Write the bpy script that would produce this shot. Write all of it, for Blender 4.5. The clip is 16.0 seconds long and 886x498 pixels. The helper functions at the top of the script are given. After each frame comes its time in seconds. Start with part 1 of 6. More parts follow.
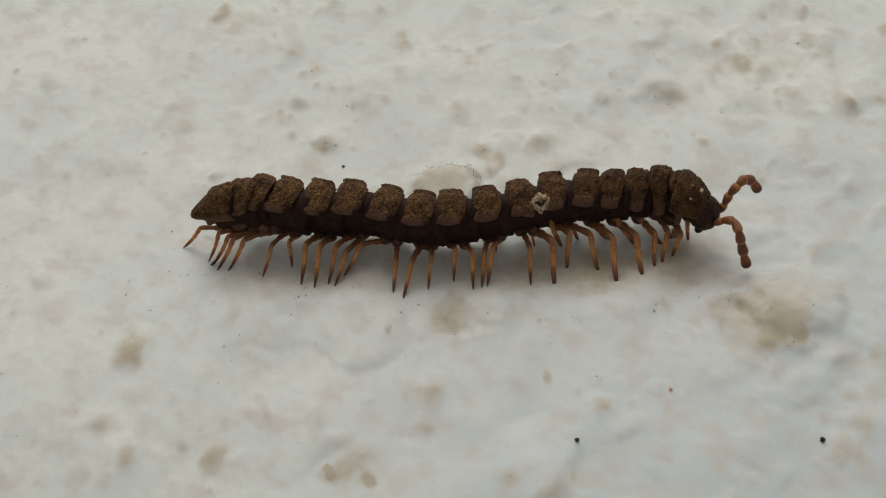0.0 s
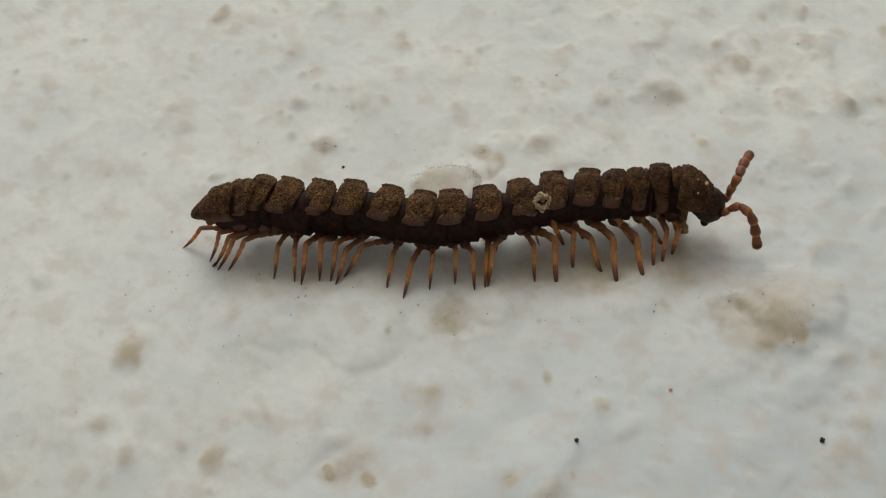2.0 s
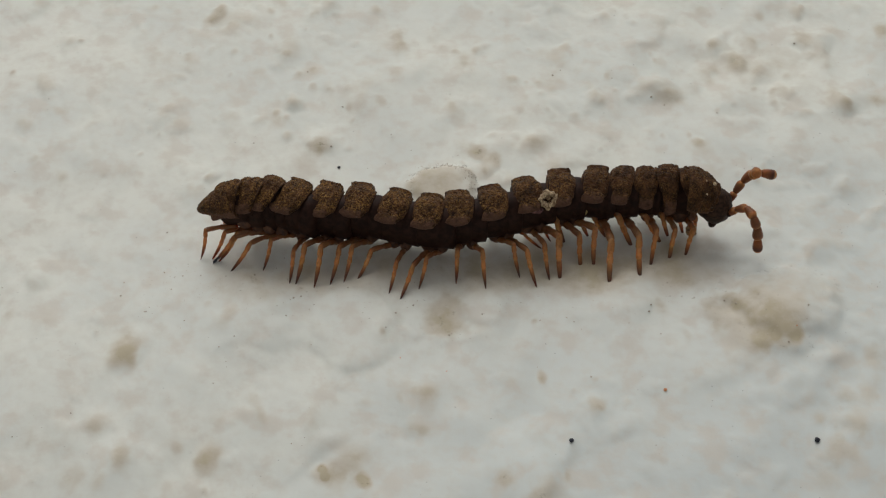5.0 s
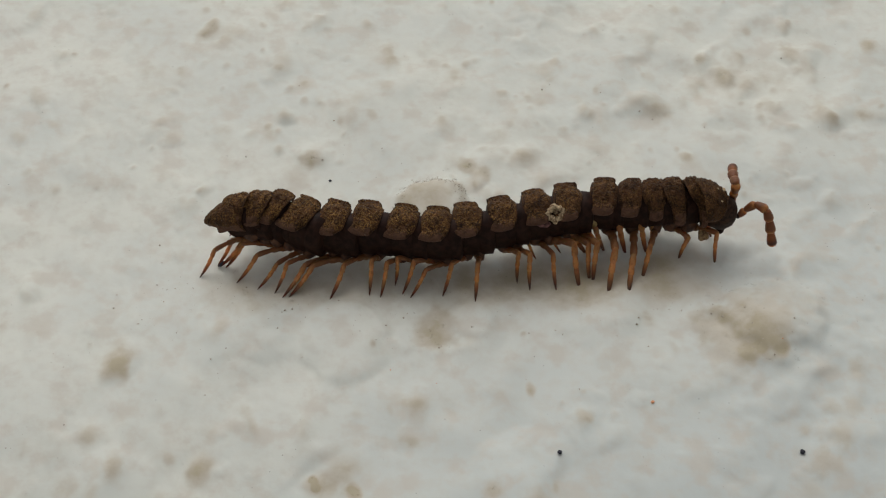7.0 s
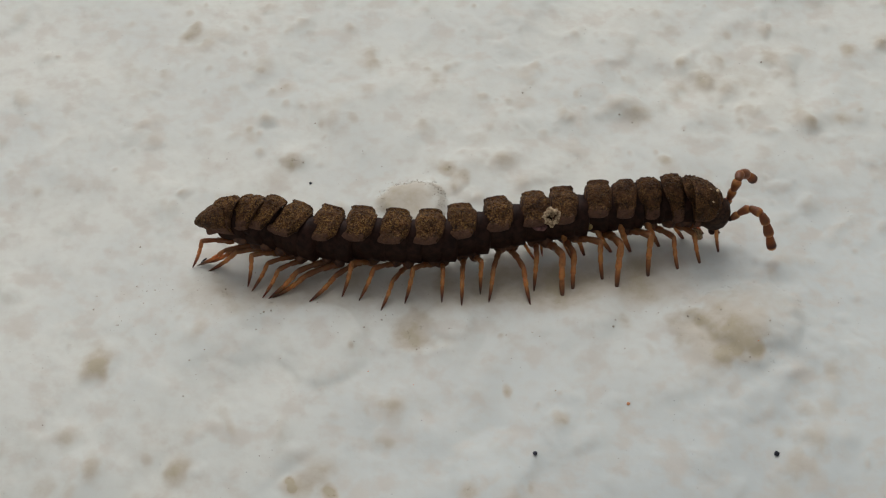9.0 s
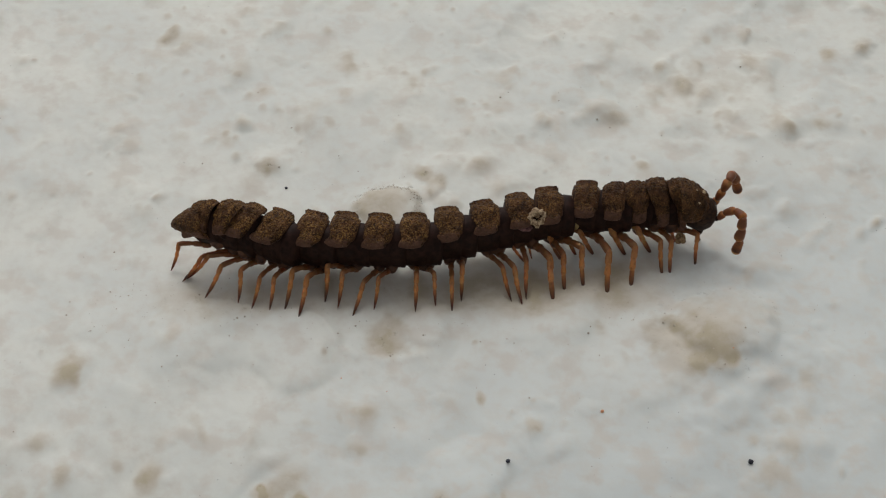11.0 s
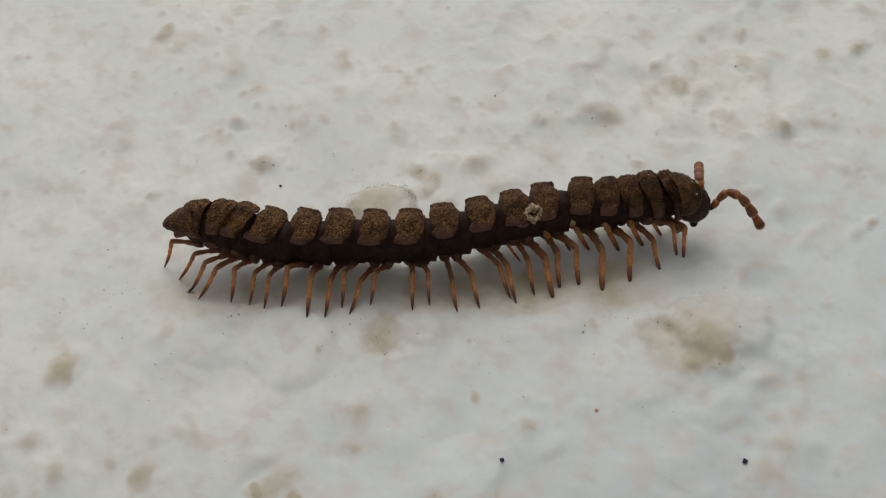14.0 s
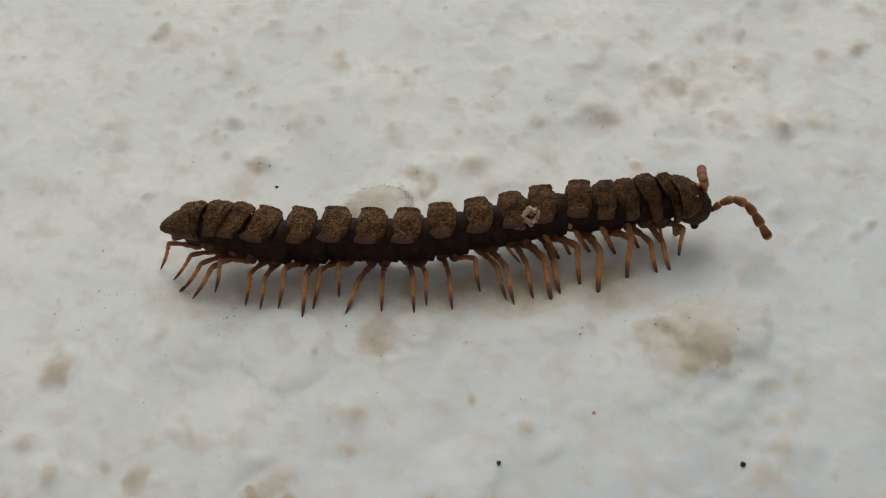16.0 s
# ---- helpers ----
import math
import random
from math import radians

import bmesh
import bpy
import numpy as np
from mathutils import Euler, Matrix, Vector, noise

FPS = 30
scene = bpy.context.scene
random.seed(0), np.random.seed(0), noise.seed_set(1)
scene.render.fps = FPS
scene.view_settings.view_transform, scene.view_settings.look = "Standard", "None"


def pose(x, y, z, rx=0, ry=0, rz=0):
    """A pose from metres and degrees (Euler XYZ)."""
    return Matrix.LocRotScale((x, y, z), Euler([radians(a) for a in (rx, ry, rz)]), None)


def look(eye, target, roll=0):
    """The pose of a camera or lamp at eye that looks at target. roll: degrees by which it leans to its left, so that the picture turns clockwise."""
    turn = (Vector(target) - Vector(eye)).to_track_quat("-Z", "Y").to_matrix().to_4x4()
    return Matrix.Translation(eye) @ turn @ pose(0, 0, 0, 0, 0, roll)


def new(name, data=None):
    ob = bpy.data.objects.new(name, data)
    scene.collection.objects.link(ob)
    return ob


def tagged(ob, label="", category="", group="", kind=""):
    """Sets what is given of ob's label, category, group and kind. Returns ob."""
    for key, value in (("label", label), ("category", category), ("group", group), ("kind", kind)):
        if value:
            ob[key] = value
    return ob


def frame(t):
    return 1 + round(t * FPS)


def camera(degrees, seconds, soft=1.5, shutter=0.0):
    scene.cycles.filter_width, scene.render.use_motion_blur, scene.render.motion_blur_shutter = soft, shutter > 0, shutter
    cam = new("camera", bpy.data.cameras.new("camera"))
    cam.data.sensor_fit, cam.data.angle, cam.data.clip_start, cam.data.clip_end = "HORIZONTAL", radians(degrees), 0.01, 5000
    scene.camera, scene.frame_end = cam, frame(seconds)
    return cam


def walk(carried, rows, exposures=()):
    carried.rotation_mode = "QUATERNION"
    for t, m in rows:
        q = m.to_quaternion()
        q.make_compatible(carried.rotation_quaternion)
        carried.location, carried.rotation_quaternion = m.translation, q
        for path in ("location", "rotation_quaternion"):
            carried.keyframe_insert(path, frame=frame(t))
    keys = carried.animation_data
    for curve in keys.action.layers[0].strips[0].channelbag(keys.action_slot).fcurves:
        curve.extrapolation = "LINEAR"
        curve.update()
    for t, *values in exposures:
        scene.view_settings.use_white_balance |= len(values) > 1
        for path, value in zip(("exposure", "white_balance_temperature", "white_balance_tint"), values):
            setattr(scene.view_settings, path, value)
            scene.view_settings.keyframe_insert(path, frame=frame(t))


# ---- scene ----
cam = camera(28, 16.0, soft=1.2)


def mm(x, y, z, rx=0, ry=0, rz=0):
    """A pose from millimetres and degrees."""
    return pose(x * 0.001, y * 0.001, z * 0.001, rx, ry, rz)


walk(cam, [
    (0, mm(-0.000, -49.308, 52.877, 43.000, 0.000, 0.000)),
    (0.5, mm(0.193, -49.329, 52.898, 42.991, 0.147, 0.039)),
    (1, mm(0.051, -49.293, 52.847, 43.014, 0.038, 0.004)),
    (1.5, mm(0.242, -49.289, 52.868, 43.022, 0.172, 0.057)),
    (2, mm(0.048, -49.371, 52.815, 43.086, 0.011, 0.033)),
    (2.5, mm(0.059, -49.275, 52.846, 42.983, 0.087, -0.026)),
    (3, mm(0.182, -49.319, 52.821, 43.016, 0.169, 0.066)),
    (3.5, mm(0.102, -49.301, 52.854, 42.991, 0.128, 0.044)),
    (4, mm(0.176, -49.329, 52.788, 43.039, 0.170, 0.067)),
    (6.3, mm(0.541, -49.376, 53.326, 43.108, 0.041, -0.031)),
    (6.5, mm(0.327, -49.556, 53.488, 43.173, -0.084, -0.124)),
    (7, mm(0.459, -49.659, 53.538, 43.293, -0.090, -0.075)),
    (7.5, mm(0.884, -49.816, 53.628, 43.363, -0.076, -0.020)),
    (8, mm(1.161, -49.963, 53.601, 43.472, -0.022, 0.042)),
    (8.5, mm(1.230, -49.884, 53.768, 43.363, -0.107, 0.040)),
    (9, mm(1.425, -49.949, 53.796, 43.393, -0.109, 0.044)),
    (11.5, mm(2.440, -49.404, 53.814, 43.283, -0.317, 0.067)),
    (12, mm(2.395, -49.431, 53.813, 43.294, -0.460, 0.024)),
    (12.5, mm(2.294, -49.500, 53.774, 43.349, -0.505, 0.036)),
    (13, mm(2.279, -49.436, 53.773, 43.335, -0.499, 0.047)),
    (13.5, mm(2.514, -49.398, 53.806, 43.265, -0.393, 0.081)),
    (14, mm(2.357, -49.446, 53.683, 43.305, -0.474, 0.066)),
    (14.5, mm(2.461, -49.303, 53.718, 43.212, -0.446, 0.083)),
    (15, mm(2.291, -49.269, 53.605, 43.249, -0.573, 0.007)),
    (15.5, mm(2.390, -49.168, 53.546, 43.233, -0.532, 0.059)),
    (16, mm(2.431, -49.108, 53.525, 43.245, -0.550, 0.083)),
], exposures=[(0, 0, 6500, 10), (7, 0, 6500, 10), (9, 0, 6390, 12), (16, 0, 6390, 12)])

# ---- light: an overcast sky, brightest high behind the animal ----
SUN_HEIGHT, SUN_TURN = 50, -12
world = bpy.data.worlds.new("overcast_sky")
scene.world = world
world.use_nodes = True
wn = world.node_tree.nodes
sky = wn.new("ShaderNodeTexSky")
sky.sky_type = "NISHITA"
sky.sun_disc = False
sky.sun_elevation, sky.sun_rotation = radians(SUN_HEIGHT), radians(SUN_TURN)
sky.dust_density = 4.0
soften = wn.new("ShaderNodeHueSaturation")
soften.inputs["Saturation"].default_value = 0.12
world.node_tree.links.new(sky.outputs["Color"], soften.inputs["Color"])
world.node_tree.links.new(soften.outputs["Color"], wn["Background"].inputs["Color"])
wn["Background"].inputs["Strength"].default_value = 0.0955
sun_data = bpy.data.lights.new("sun", "SUN")
sun_data.energy, sun_data.angle, sun_data.color = 0.60, radians(46), (1.0, 0.965, 0.89)
sun = new("sun", sun_data)
a, b = radians(SUN_TURN), radians(SUN_HEIGHT)
sun.matrix_world = look((math.sin(a) * math.cos(b), math.cos(a) * math.cos(b), math.sin(b)), (0, 0, 0))
scene.view_settings.exposure = 0.0


# ---- materials ----
class Nodes:
    """Short hand for one node material; coordinates come in millimetres."""

    def __init__(self, name):
        self.mat = bpy.data.materials.new(name)
        self.mat.use_nodes = True
        self.tree = self.mat.node_tree
        self.bsdf = self.tree.nodes["Principled BSDF"]
        self.co = self.tree.nodes.new("ShaderNodeVectorMath")
        self.co.operation = "SCALE"
        self.co.inputs["Scale"].default_value = 1000
        self.link(self.tree.nodes.new("ShaderNodeTexCoord").outputs["Object"], self.co.inputs[0])

    def link(self, a, b):
        self.tree.links.new(a, b)

    def shift(self):
        """Moves the pattern from object to object, so that repeats differ."""
        info = self.tree.nodes.new("ShaderNodeObjectInfo")
        add = self.tree.nodes.new("ShaderNodeVectorMath")
        add.operation = "MULTIPLY_ADD"
        add.inputs[1].default_value = (37, 53, 71)
        self.link(info.outputs["Random"], add.inputs[0])
        self.link(self.co.outputs[0], add.inputs[2])
        self.co = add
        return info.outputs["Random"]

    def noise(self, scale, detail=3, rough=0.55, distortion=0.0):
        n = self.tree.nodes.new("ShaderNodeTexNoise")
        n.inputs["Scale"].default_value = scale
        n.inputs["Detail"].default_value = detail
        n.inputs["Roughness"].default_value = rough
        n.inputs["Distortion"].default_value = distortion
        self.link(self.co.outputs[0], n.inputs["Vector"])
        return n.outputs["Fac"]

    def cells(self, scale):
        n = self.tree.nodes.new("ShaderNodeTexVoronoi")
        n.inputs["Scale"].default_value = scale
        self.link(self.co.outputs[0], n.inputs["Vector"])
        return n.outputs["Distance"]

    def value(self, name):
        n = self.tree.nodes.new("ShaderNodeAttribute")
        n.attribute_name = name
        return n.outputs["Fac"]

    def span(self, x, a, b, lo=0.0, hi=1.0):
        n = self.tree.nodes.new("ShaderNodeMapRange")
        n.interpolation_type = "SMOOTHSTEP"
        for k, v in zip(("From Min", "From Max", "To Min", "To Max"), (a, b, lo, hi)):
            n.inputs[k].default_value = v
        self.link(x, n.inputs["Value"])
        return n.outputs["Result"]

    def maths(self, op, x, y):
        n = self.tree.nodes.new("ShaderNodeMath")
        n.operation = op
        for k, v in enumerate((x, y)):
            if isinstance(v, (int, float)):
                n.inputs[k].default_value = v
            else:
                self.link(v, n.inputs[k])
        return n.outputs[0]

    def mix(self, fac, x, y):
        n = self.tree.nodes.new("ShaderNodeMix")
        n.data_type = "RGBA"
        self.link(fac, n.inputs["Factor"])
        for k, v in ((6, x), (7, y)):
            if isinstance(v, tuple):
                n.inputs[k].default_value = (*v, 1)
            else:
                self.link(v, n.inputs[k])
        return n.outputs[2]

    def bump(self, height, distance, strength=1.0):
        n = self.tree.nodes.new("ShaderNodeBump")
        n.inputs["Distance"].default_value = distance * 0.001
        n.inputs["Strength"].default_value = strength
        self.link(height, n.inputs["Height"])
        if self.bsdf.inputs["Normal"].links:
            self.link(self.bsdf.inputs["Normal"].links[0].from_socket, n.inputs["Normal"])
        self.link(n.outputs["Normal"], self.bsdf.inputs["Normal"])

    def done(self, colour, rough, **more):
        for name, v in dict(more, Base_Color=colour, Roughness=rough).items():
            socket = self.bsdf.inputs[name.replace("_", " ")]
            if isinstance(v, tuple):
                socket.default_value = (*v, 1) if len(v) == 3 and socket.type == "RGBA" else v
            elif isinstance(v, (int, float)):
                socket.default_value = v
            else:
                self.link(v, socket)
        return self.mat


def plaster_material():
    """Thick white wall paint over rough plaster, with ochre stains and dust in its hollows. The animal's shade is
    painted into both.
    """
    m = Nodes("painted_plaster")
    stain_shade, grime_shade = m.value("stain_shade"), m.value("grime_shade")
    white = m.mix(m.span(m.noise(0.14, 4), 0.36, 0.64), (0.640, 0.656, 0.598), (0.702, 0.704, 0.626))
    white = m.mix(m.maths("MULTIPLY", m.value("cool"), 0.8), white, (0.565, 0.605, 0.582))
    white = m.mix(m.span(m.noise(2.2, 3, 0.5), 0.40, 0.75, 0, 0.3), white, (0.59, 0.555, 0.475))
    white = m.mix(m.span(m.noise(0.75, 4, 0.55), 0.48, 0.68, 0, 0.6), white, (0.585, 0.535, 0.455))
    beige = m.mix(m.noise(1.4, 5), (0.49, 0.435, 0.335), (0.60, 0.55, 0.46))
    c = m.mix(m.span(m.maths("ADD", stain_shade, m.span(m.noise(1.6, 4), 0.3, 0.7, -0.15, 0.15)), 0.1, 1.3, 0, 0.85), white, beige)
    c = m.mix(m.span(m.maths("ADD", stain_shade, m.span(m.noise(0.9, 5, 0.6), 0.3, 0.7, -0.6, 0.5)), 0.7, 2.3, 0, 0.85), c, (0.42, 0.355, 0.235))
    dust = m.maths("MULTIPLY", grime_shade, m.span(m.noise(2.6, 5, 0.7), 0.50, 0.66))
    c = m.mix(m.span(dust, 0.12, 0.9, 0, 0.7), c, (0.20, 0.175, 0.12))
    fleck = m.maths("MULTIPLY", m.span(m.cells(3.0), 0.10, 0.05), m.span(m.noise(0.5, 3), 0.54, 0.66))
    c = m.mix(m.maths("MULTIPLY", fleck, 0.55), c, (0.12, 0.10, 0.075))
    m.bump(m.noise(1.6, 3, 0.5), 0.10, 0.09)
    m.bump(m.noise(7, 3, 0.5), 0.014, 0.25)
    return m.done(c, m.span(m.noise(2, 3), 0.3, 0.7, 0.42, 0.6), Specular_IOR_Level=0.25)


def plate_material():
    """Dull umber back plates, granulated, with ochre soil caught between the grains, and a smooth brown lip."""
    m = Nodes("granular_back_plate")
    m.shift()
    soiled = m.value("soil")
    side = m.maths("ADD", m.value("side"), m.span(m.noise(5, 3), 0.3, 0.7, -0.05, 0.05))
    c = m.mix(m.span(m.noise(3, 4), 0.35, 0.7), (0.023, 0.0100, 0.0047), (0.084, 0.037, 0.0155))
    # fine soil lies thickly in drifts, with brighter grains strewn through it
    drift = m.maths("MULTIPLY", m.span(m.noise(1.7, 3), 0.34, 0.62, 0.25, 1.0), soiled)
    fine = m.maths("MULTIPLY", m.span(m.noise(17, 3, 0.65), 0.46, 0.62), drift)
    c = m.mix(m.maths("MULTIPLY", fine, 0.75), c, (0.34, 0.175, 0.048))
    grains = m.maths("MULTIPLY", m.span(m.cells(15), 0.36, 0.20), m.span(m.noise(4, 3, 0.6), 0.45, 0.58))
    gold = m.mix(m.noise(6, 2), (0.26, 0.14, 0.035), (0.58, 0.37, 0.13))
    c = m.mix(m.maths("MULTIPLY", m.maths("MULTIPLY", grains, drift), 0.8), c, gold)
    c = m.mix(m.span(side, 0.82, 0.96, 0, 0.8), c, m.mix(m.noise(4, 4), (0.06, 0.03, 0.02), (0.19, 0.10, 0.066)))
    pale = m.span(m.cells(5), 0.12, 0.06)
    c = m.mix(m.maths("MULTIPLY", m.maths("MULTIPLY", pale, m.span(m.noise(1.3, 2), 0.52, 0.62)), 0.6), c, (0.42, 0.36, 0.27))
    m.bump(m.maths("SUBTRACT", 1.0, m.cells(15)), 0.05, 0.9)
    m.bump(m.noise(24, 3), 0.02, 0.8)
    return m.done(c, m.span(m.noise(8, 3), 0.3, 0.7, 0.5, 0.75), Specular_IOR_Level=0.12)


def shell_material(name, dark, light, rough, scale=4, gloss=0.3):
    m = Nodes(name)
    m.shift()
    c = m.mix(m.span(m.noise(scale, 4), 0.3, 0.7), dark, light)
    m.bump(m.noise(18, 3), 0.01, 0.5)
    return m.done(c, rough, Specular_IOR_Level=gloss)


def limb_material(name, root, near, far, tip):
    """Amber horn, dark at its root and towards its tip."""
    m = Nodes(name)
    along = m.value("along")
    m.shift()
    c = m.mix(m.span(along, 0.36, 0.70), root, near)
    c = m.mix(m.span(along, 0.55, 0.9), c, far)
    c = m.mix(m.span(along, 0.72, 0.88), c, tip)
    c = m.mix(m.span(m.noise(7, 5, 0.65), 0.45, 0.67, 0, 0.55), c, (0.12, 0.050, 0.022))
    m.bump(m.noise(14, 3), 0.012, 0.7)
    return m.done(c, 0.48, Specular_IOR_Level=0.28, Subsurface_Weight=0.5, Subsurface_Radius=(0.0005, 0.0002, 0.00007), Subsurface_Scale=1.0)


def crumb_material(name, dark, light, scale=6):
    m = Nodes(name)
    m.shift()
    c = m.mix(m.span(m.noise(scale, 4, 0.6), 0.35, 0.68), dark, light)
    m.bump(m.noise(scale * 2, 3), 0.03, 0.8)
    return m.done(c, 0.75)


PLASTER = plaster_material()
PLATE = plate_material()
SHELL = shell_material("blackish_ring_shell", (0.012, 0.0048, 0.0029), (0.031, 0.0124, 0.0074), 0.6, 4, 0.12)
HEAD = shell_material("dark_brown_head_shell", (0.014, 0.0065, 0.004), (0.052, 0.025, 0.013), 0.6, 7, 0.15)
LEG = limb_material("amber_leg_horn", (0.20, 0.088, 0.033), (0.54, 0.245, 0.080), (0.46, 0.195, 0.060), (0.06, 0.028, 0.016))
FEELER = limb_material("reddish_feeler_horn", (0.17, 0.062, 0.022), (0.42, 0.18, 0.05), (0.33, 0.125, 0.036), (0.09, 0.036, 0.018))
HIP = shell_material("brown_hip_horn", (0.045, 0.020, 0.011), (0.13, 0.056, 0.026), 0.55, 6)
FEELER_TIP = limb_material("dark_feeler_club", (0.26, 0.085, 0.022), (0.07, 0.025, 0.012), (0.09, 0.03, 0.012), (0.50, 0.26, 0.10))
CRUMB = crumb_material("pale_lime_crumb", (0.16, 0.09, 0.04), (0.66, 0.50, 0.30), 9)
GRAIN = crumb_material("ochre_sand_grain", (0.22, 0.14, 0.04), (0.5, 0.38, 0.16))
SOOT = crumb_material("blue_black_bead", (0.008, 0.009, 0.016), (0.03, 0.03, 0.045), 9)
DIRT = crumb_material("grey_brown_soil_speck", (0.33, 0.285, 0.22), (0.55, 0.48, 0.38), 9)
PALE = crumb_material("ochre_lime_crust", (0.13, 0.065, 0.025), (0.42, 0.28, 0.13), 9)
WINE = crumb_material("wine_red_smear", (0.06, 0.022, 0.020), (0.22, 0.10, 0.09), 7)
RUST = crumb_material("rust_red_speck", (0.62, 0.24, 0.10), (0.80, 0.40, 0.20), 9)

# ---- ground: the face of a painted, lumpy wall ----
GRID = np.random.RandomState(5).rand(256, 256) * 2 * math.pi


def perlin(x, y, salt=0):
    """Smooth noise of about -0.7 to 0.7, one lump to the unit."""
    x, y = 0.82 * x - 0.57 * y + 40, 0.57 * x + 0.82 * y + 40
    xi, yi = np.floor(x).astype(int), np.floor(y).astype(int)
    fx, fy = x - xi, y - yi

    def corner(i, j):
        g = GRID[(xi + i + salt * 17) % 256, (yi + j + salt * 31) % 256]
        return np.cos(g) * (fx - i) + np.sin(g) * (fy - j)

    u, v = fx ** 3 * (fx * (fx * 6 - 15) + 10), fy ** 3 * (fy * (fy * 6 - 15) + 10)
    top = corner(0, 0) * (1 - u) + corner(1, 0) * u
    return top * (1 - v) + (corner(0, 1) * (1 - u) + corner(1, 1) * u) * v


# lumps and hollows of the plaster: x, y, radius, height, all in mm
LUMPS = [
    (13.80, -3.35, 3.00, 0.40), (11.95, -5.06, 1.03, -0.07), (0.02, 3.78, 1.43, 0.11), (2.38, 5.94, 0.92, 0.16),
    (-4.89, 6.19, 0.80, 0.18), (-3.22, 9.08, 1.15, 0.14), (9.59, 10.01, 0.92, 0.18), (17.84, 8.89, 0.64, 0.18),
    (17.25, 13.42, 1.03, 0.18), (12.68, 13.03, 0.64, 0.16), (0.58, -3.76, 1.26, -0.14), (-3.42, -3.61, 2.07, 0.24),
    (1.92, -3.17, 1.38, 0.16), (-3.58, -11.09, 1.38, -0.18), (-8.36, -10.58, 1.03, -0.11), (-11.81, -10.33, 0.92, 0.09),
    (3.62, -11.22, 1.84, 0.40), (7.28, -3.02, 1.61, 0.30), (-12.31, -5.34, 1.38, -0.11), (-16.07, -1.52, 0.51, 0.14),
    (-6.33, 8.89, 0.51, 0.14), (-7.42, -3.61, 1.84, 0.30),
]
# flat-topped flakes of thick paint with a steep rim: x, y, radius, height, dirt along the rim
FLAKES = [
    (0.14, 3.61, 1.43, 0.22, 1.0), (13.9, -3.2, 2.5, 0.12, 0.5), (-3.4, -4.6, 2.1, 0.05, 0.0), (1.8, -3, 1.1, 0.07, 0.0),
]
# patches where sand shows through thin or dirty paint, and a few that paint the animal's shade, area by area: x, y,
# radius, strength of tint
STAINS_BACK_LEFT = [
    (-13.1, 16.1, 1.09, 0.35), (-11.9, 15.3, 0.94, 0.45), (-10.2, 15, 0.67, 0.6), (-13.1, 12.5, 0.66, 0.4), (-12.1, 11.6, 1.17, 0.4), (-11.3, 12.1, 0.36, 0.6),
    (-7.9, 10.7, 0.64, 0.6), (-9.3, 7.8, 0.7, 0.5), (-6.9, 7.6, 0.55, 0.6), (-16.5, 8.5, 0.46, 0.5), (-18.2, 7.8, 0.71, 0.35), (-14.6, 6.1, 0.62, 0.4),
    (-16.2, 6.5, 0.5, 0.25), (-17.1, 5.3, 0.45, 0.45), (-13.2, 4.8, 0.37, 0.4), (-11.6, 4.8, 0.44, 0.35), (-15.4, 9.6, 0.51, 0.3), (-13.8, 8.5, 0.46, 0.35),
    (-9, 5.5, 0.34, 0.4), (-8.3, 5.9, 0.24, 0.45), (-6.7, 13.6, 0.47, 0.3), (-10.7, 13.8, 0.58, 0.25), (-6.3, 8.9, 0.35, 0.5), (-10.3, 3.5, 0.38, 0.3),
]
STAINS_BACK_MIDDLE = [
    (-3.6, 9.1, 1.05, 0.5), (-4.2, 8.6, 0.2, 0.8), (-2.5, 8.7, 0.35, 0.8), (-5, 5.9, 0.54, 1.6), (-5.6, 5.1, 0.77, 0.6), (-2.7, 13.4, 1.05, 0.35),
    (-1.8, 12.8, 0.47, 0.4), (-2, 10.9, 0.71, 0.5), (1.1, 11.7, 0.72, 0.65), (1.8, 13.4, 0.37, 0.35), (3.1, 10.4, 0.56, 0.5), (3, 7.8, 0.5, 0.55),
    (1.8, 5.7, 0.53, 1.6), (2.6, 5.2, 0.39, 1), (1.2, 6.3, 0.88, 0.4), (5.1, 11.2, 1.03, 0.4), (5.2, 10.1, 0.56, 0.45), (3.8, 9, 0.5, 0.4),
    (6.6, 10, 0.33, 0.6), (6.1, 12.5, 0.36, 0.45), (2.9, 13.3, 0.34, 0.35), (-5.7, 11.1, 0.36, 0.7), (-3.4, 15.2, 1.01, 0.2), (-0.1, 3.7, 0.95, 0.85),
]
STAINS_BACK_RIGHT = [
    (9.9, 13.9, 0.93, 0.35), (7.6, 10.6, 0.31, 0.8), (9.2, 9.6, 0.61, 0.75), (10.1, 9, 0.56, 0.75), (10.8, 8.9, 0.91, 0.35), (7.9, 9, 0.7, 0.4),
    (12.3, 15.7, 0.49, 0.6), (12.3, 13, 0.37, 0.7), (13.1, 11.6, 1.25, 0.5), (12.1, 10.4, 0.36, 0.7), (14.8, 15.2, 0.3, 0.8), (14.2, 13.2, 0.74, 0.4),
    (16.8, 13.5, 0.59, 0.85), (18, 14.1, 0.48, 0.6), (16, 10.1, 1.24, 0.3), (17.5, 9, 0.77, 0.7), (17.9, 8.7, 0.33, 0.9), (19.4, 9.1, 0.46, 0.9),
    (20.4, 14, 0.43, 0.8), (11.3, 5.8, 0.69, 0.65), (13.9, 9.3, 0.92, 0.35), (19.4, 13.6, 0.48, 0.45), (15.4, 12, 1.05, 0.3), (12.2, 8.2, 0.25, 0.8),
]
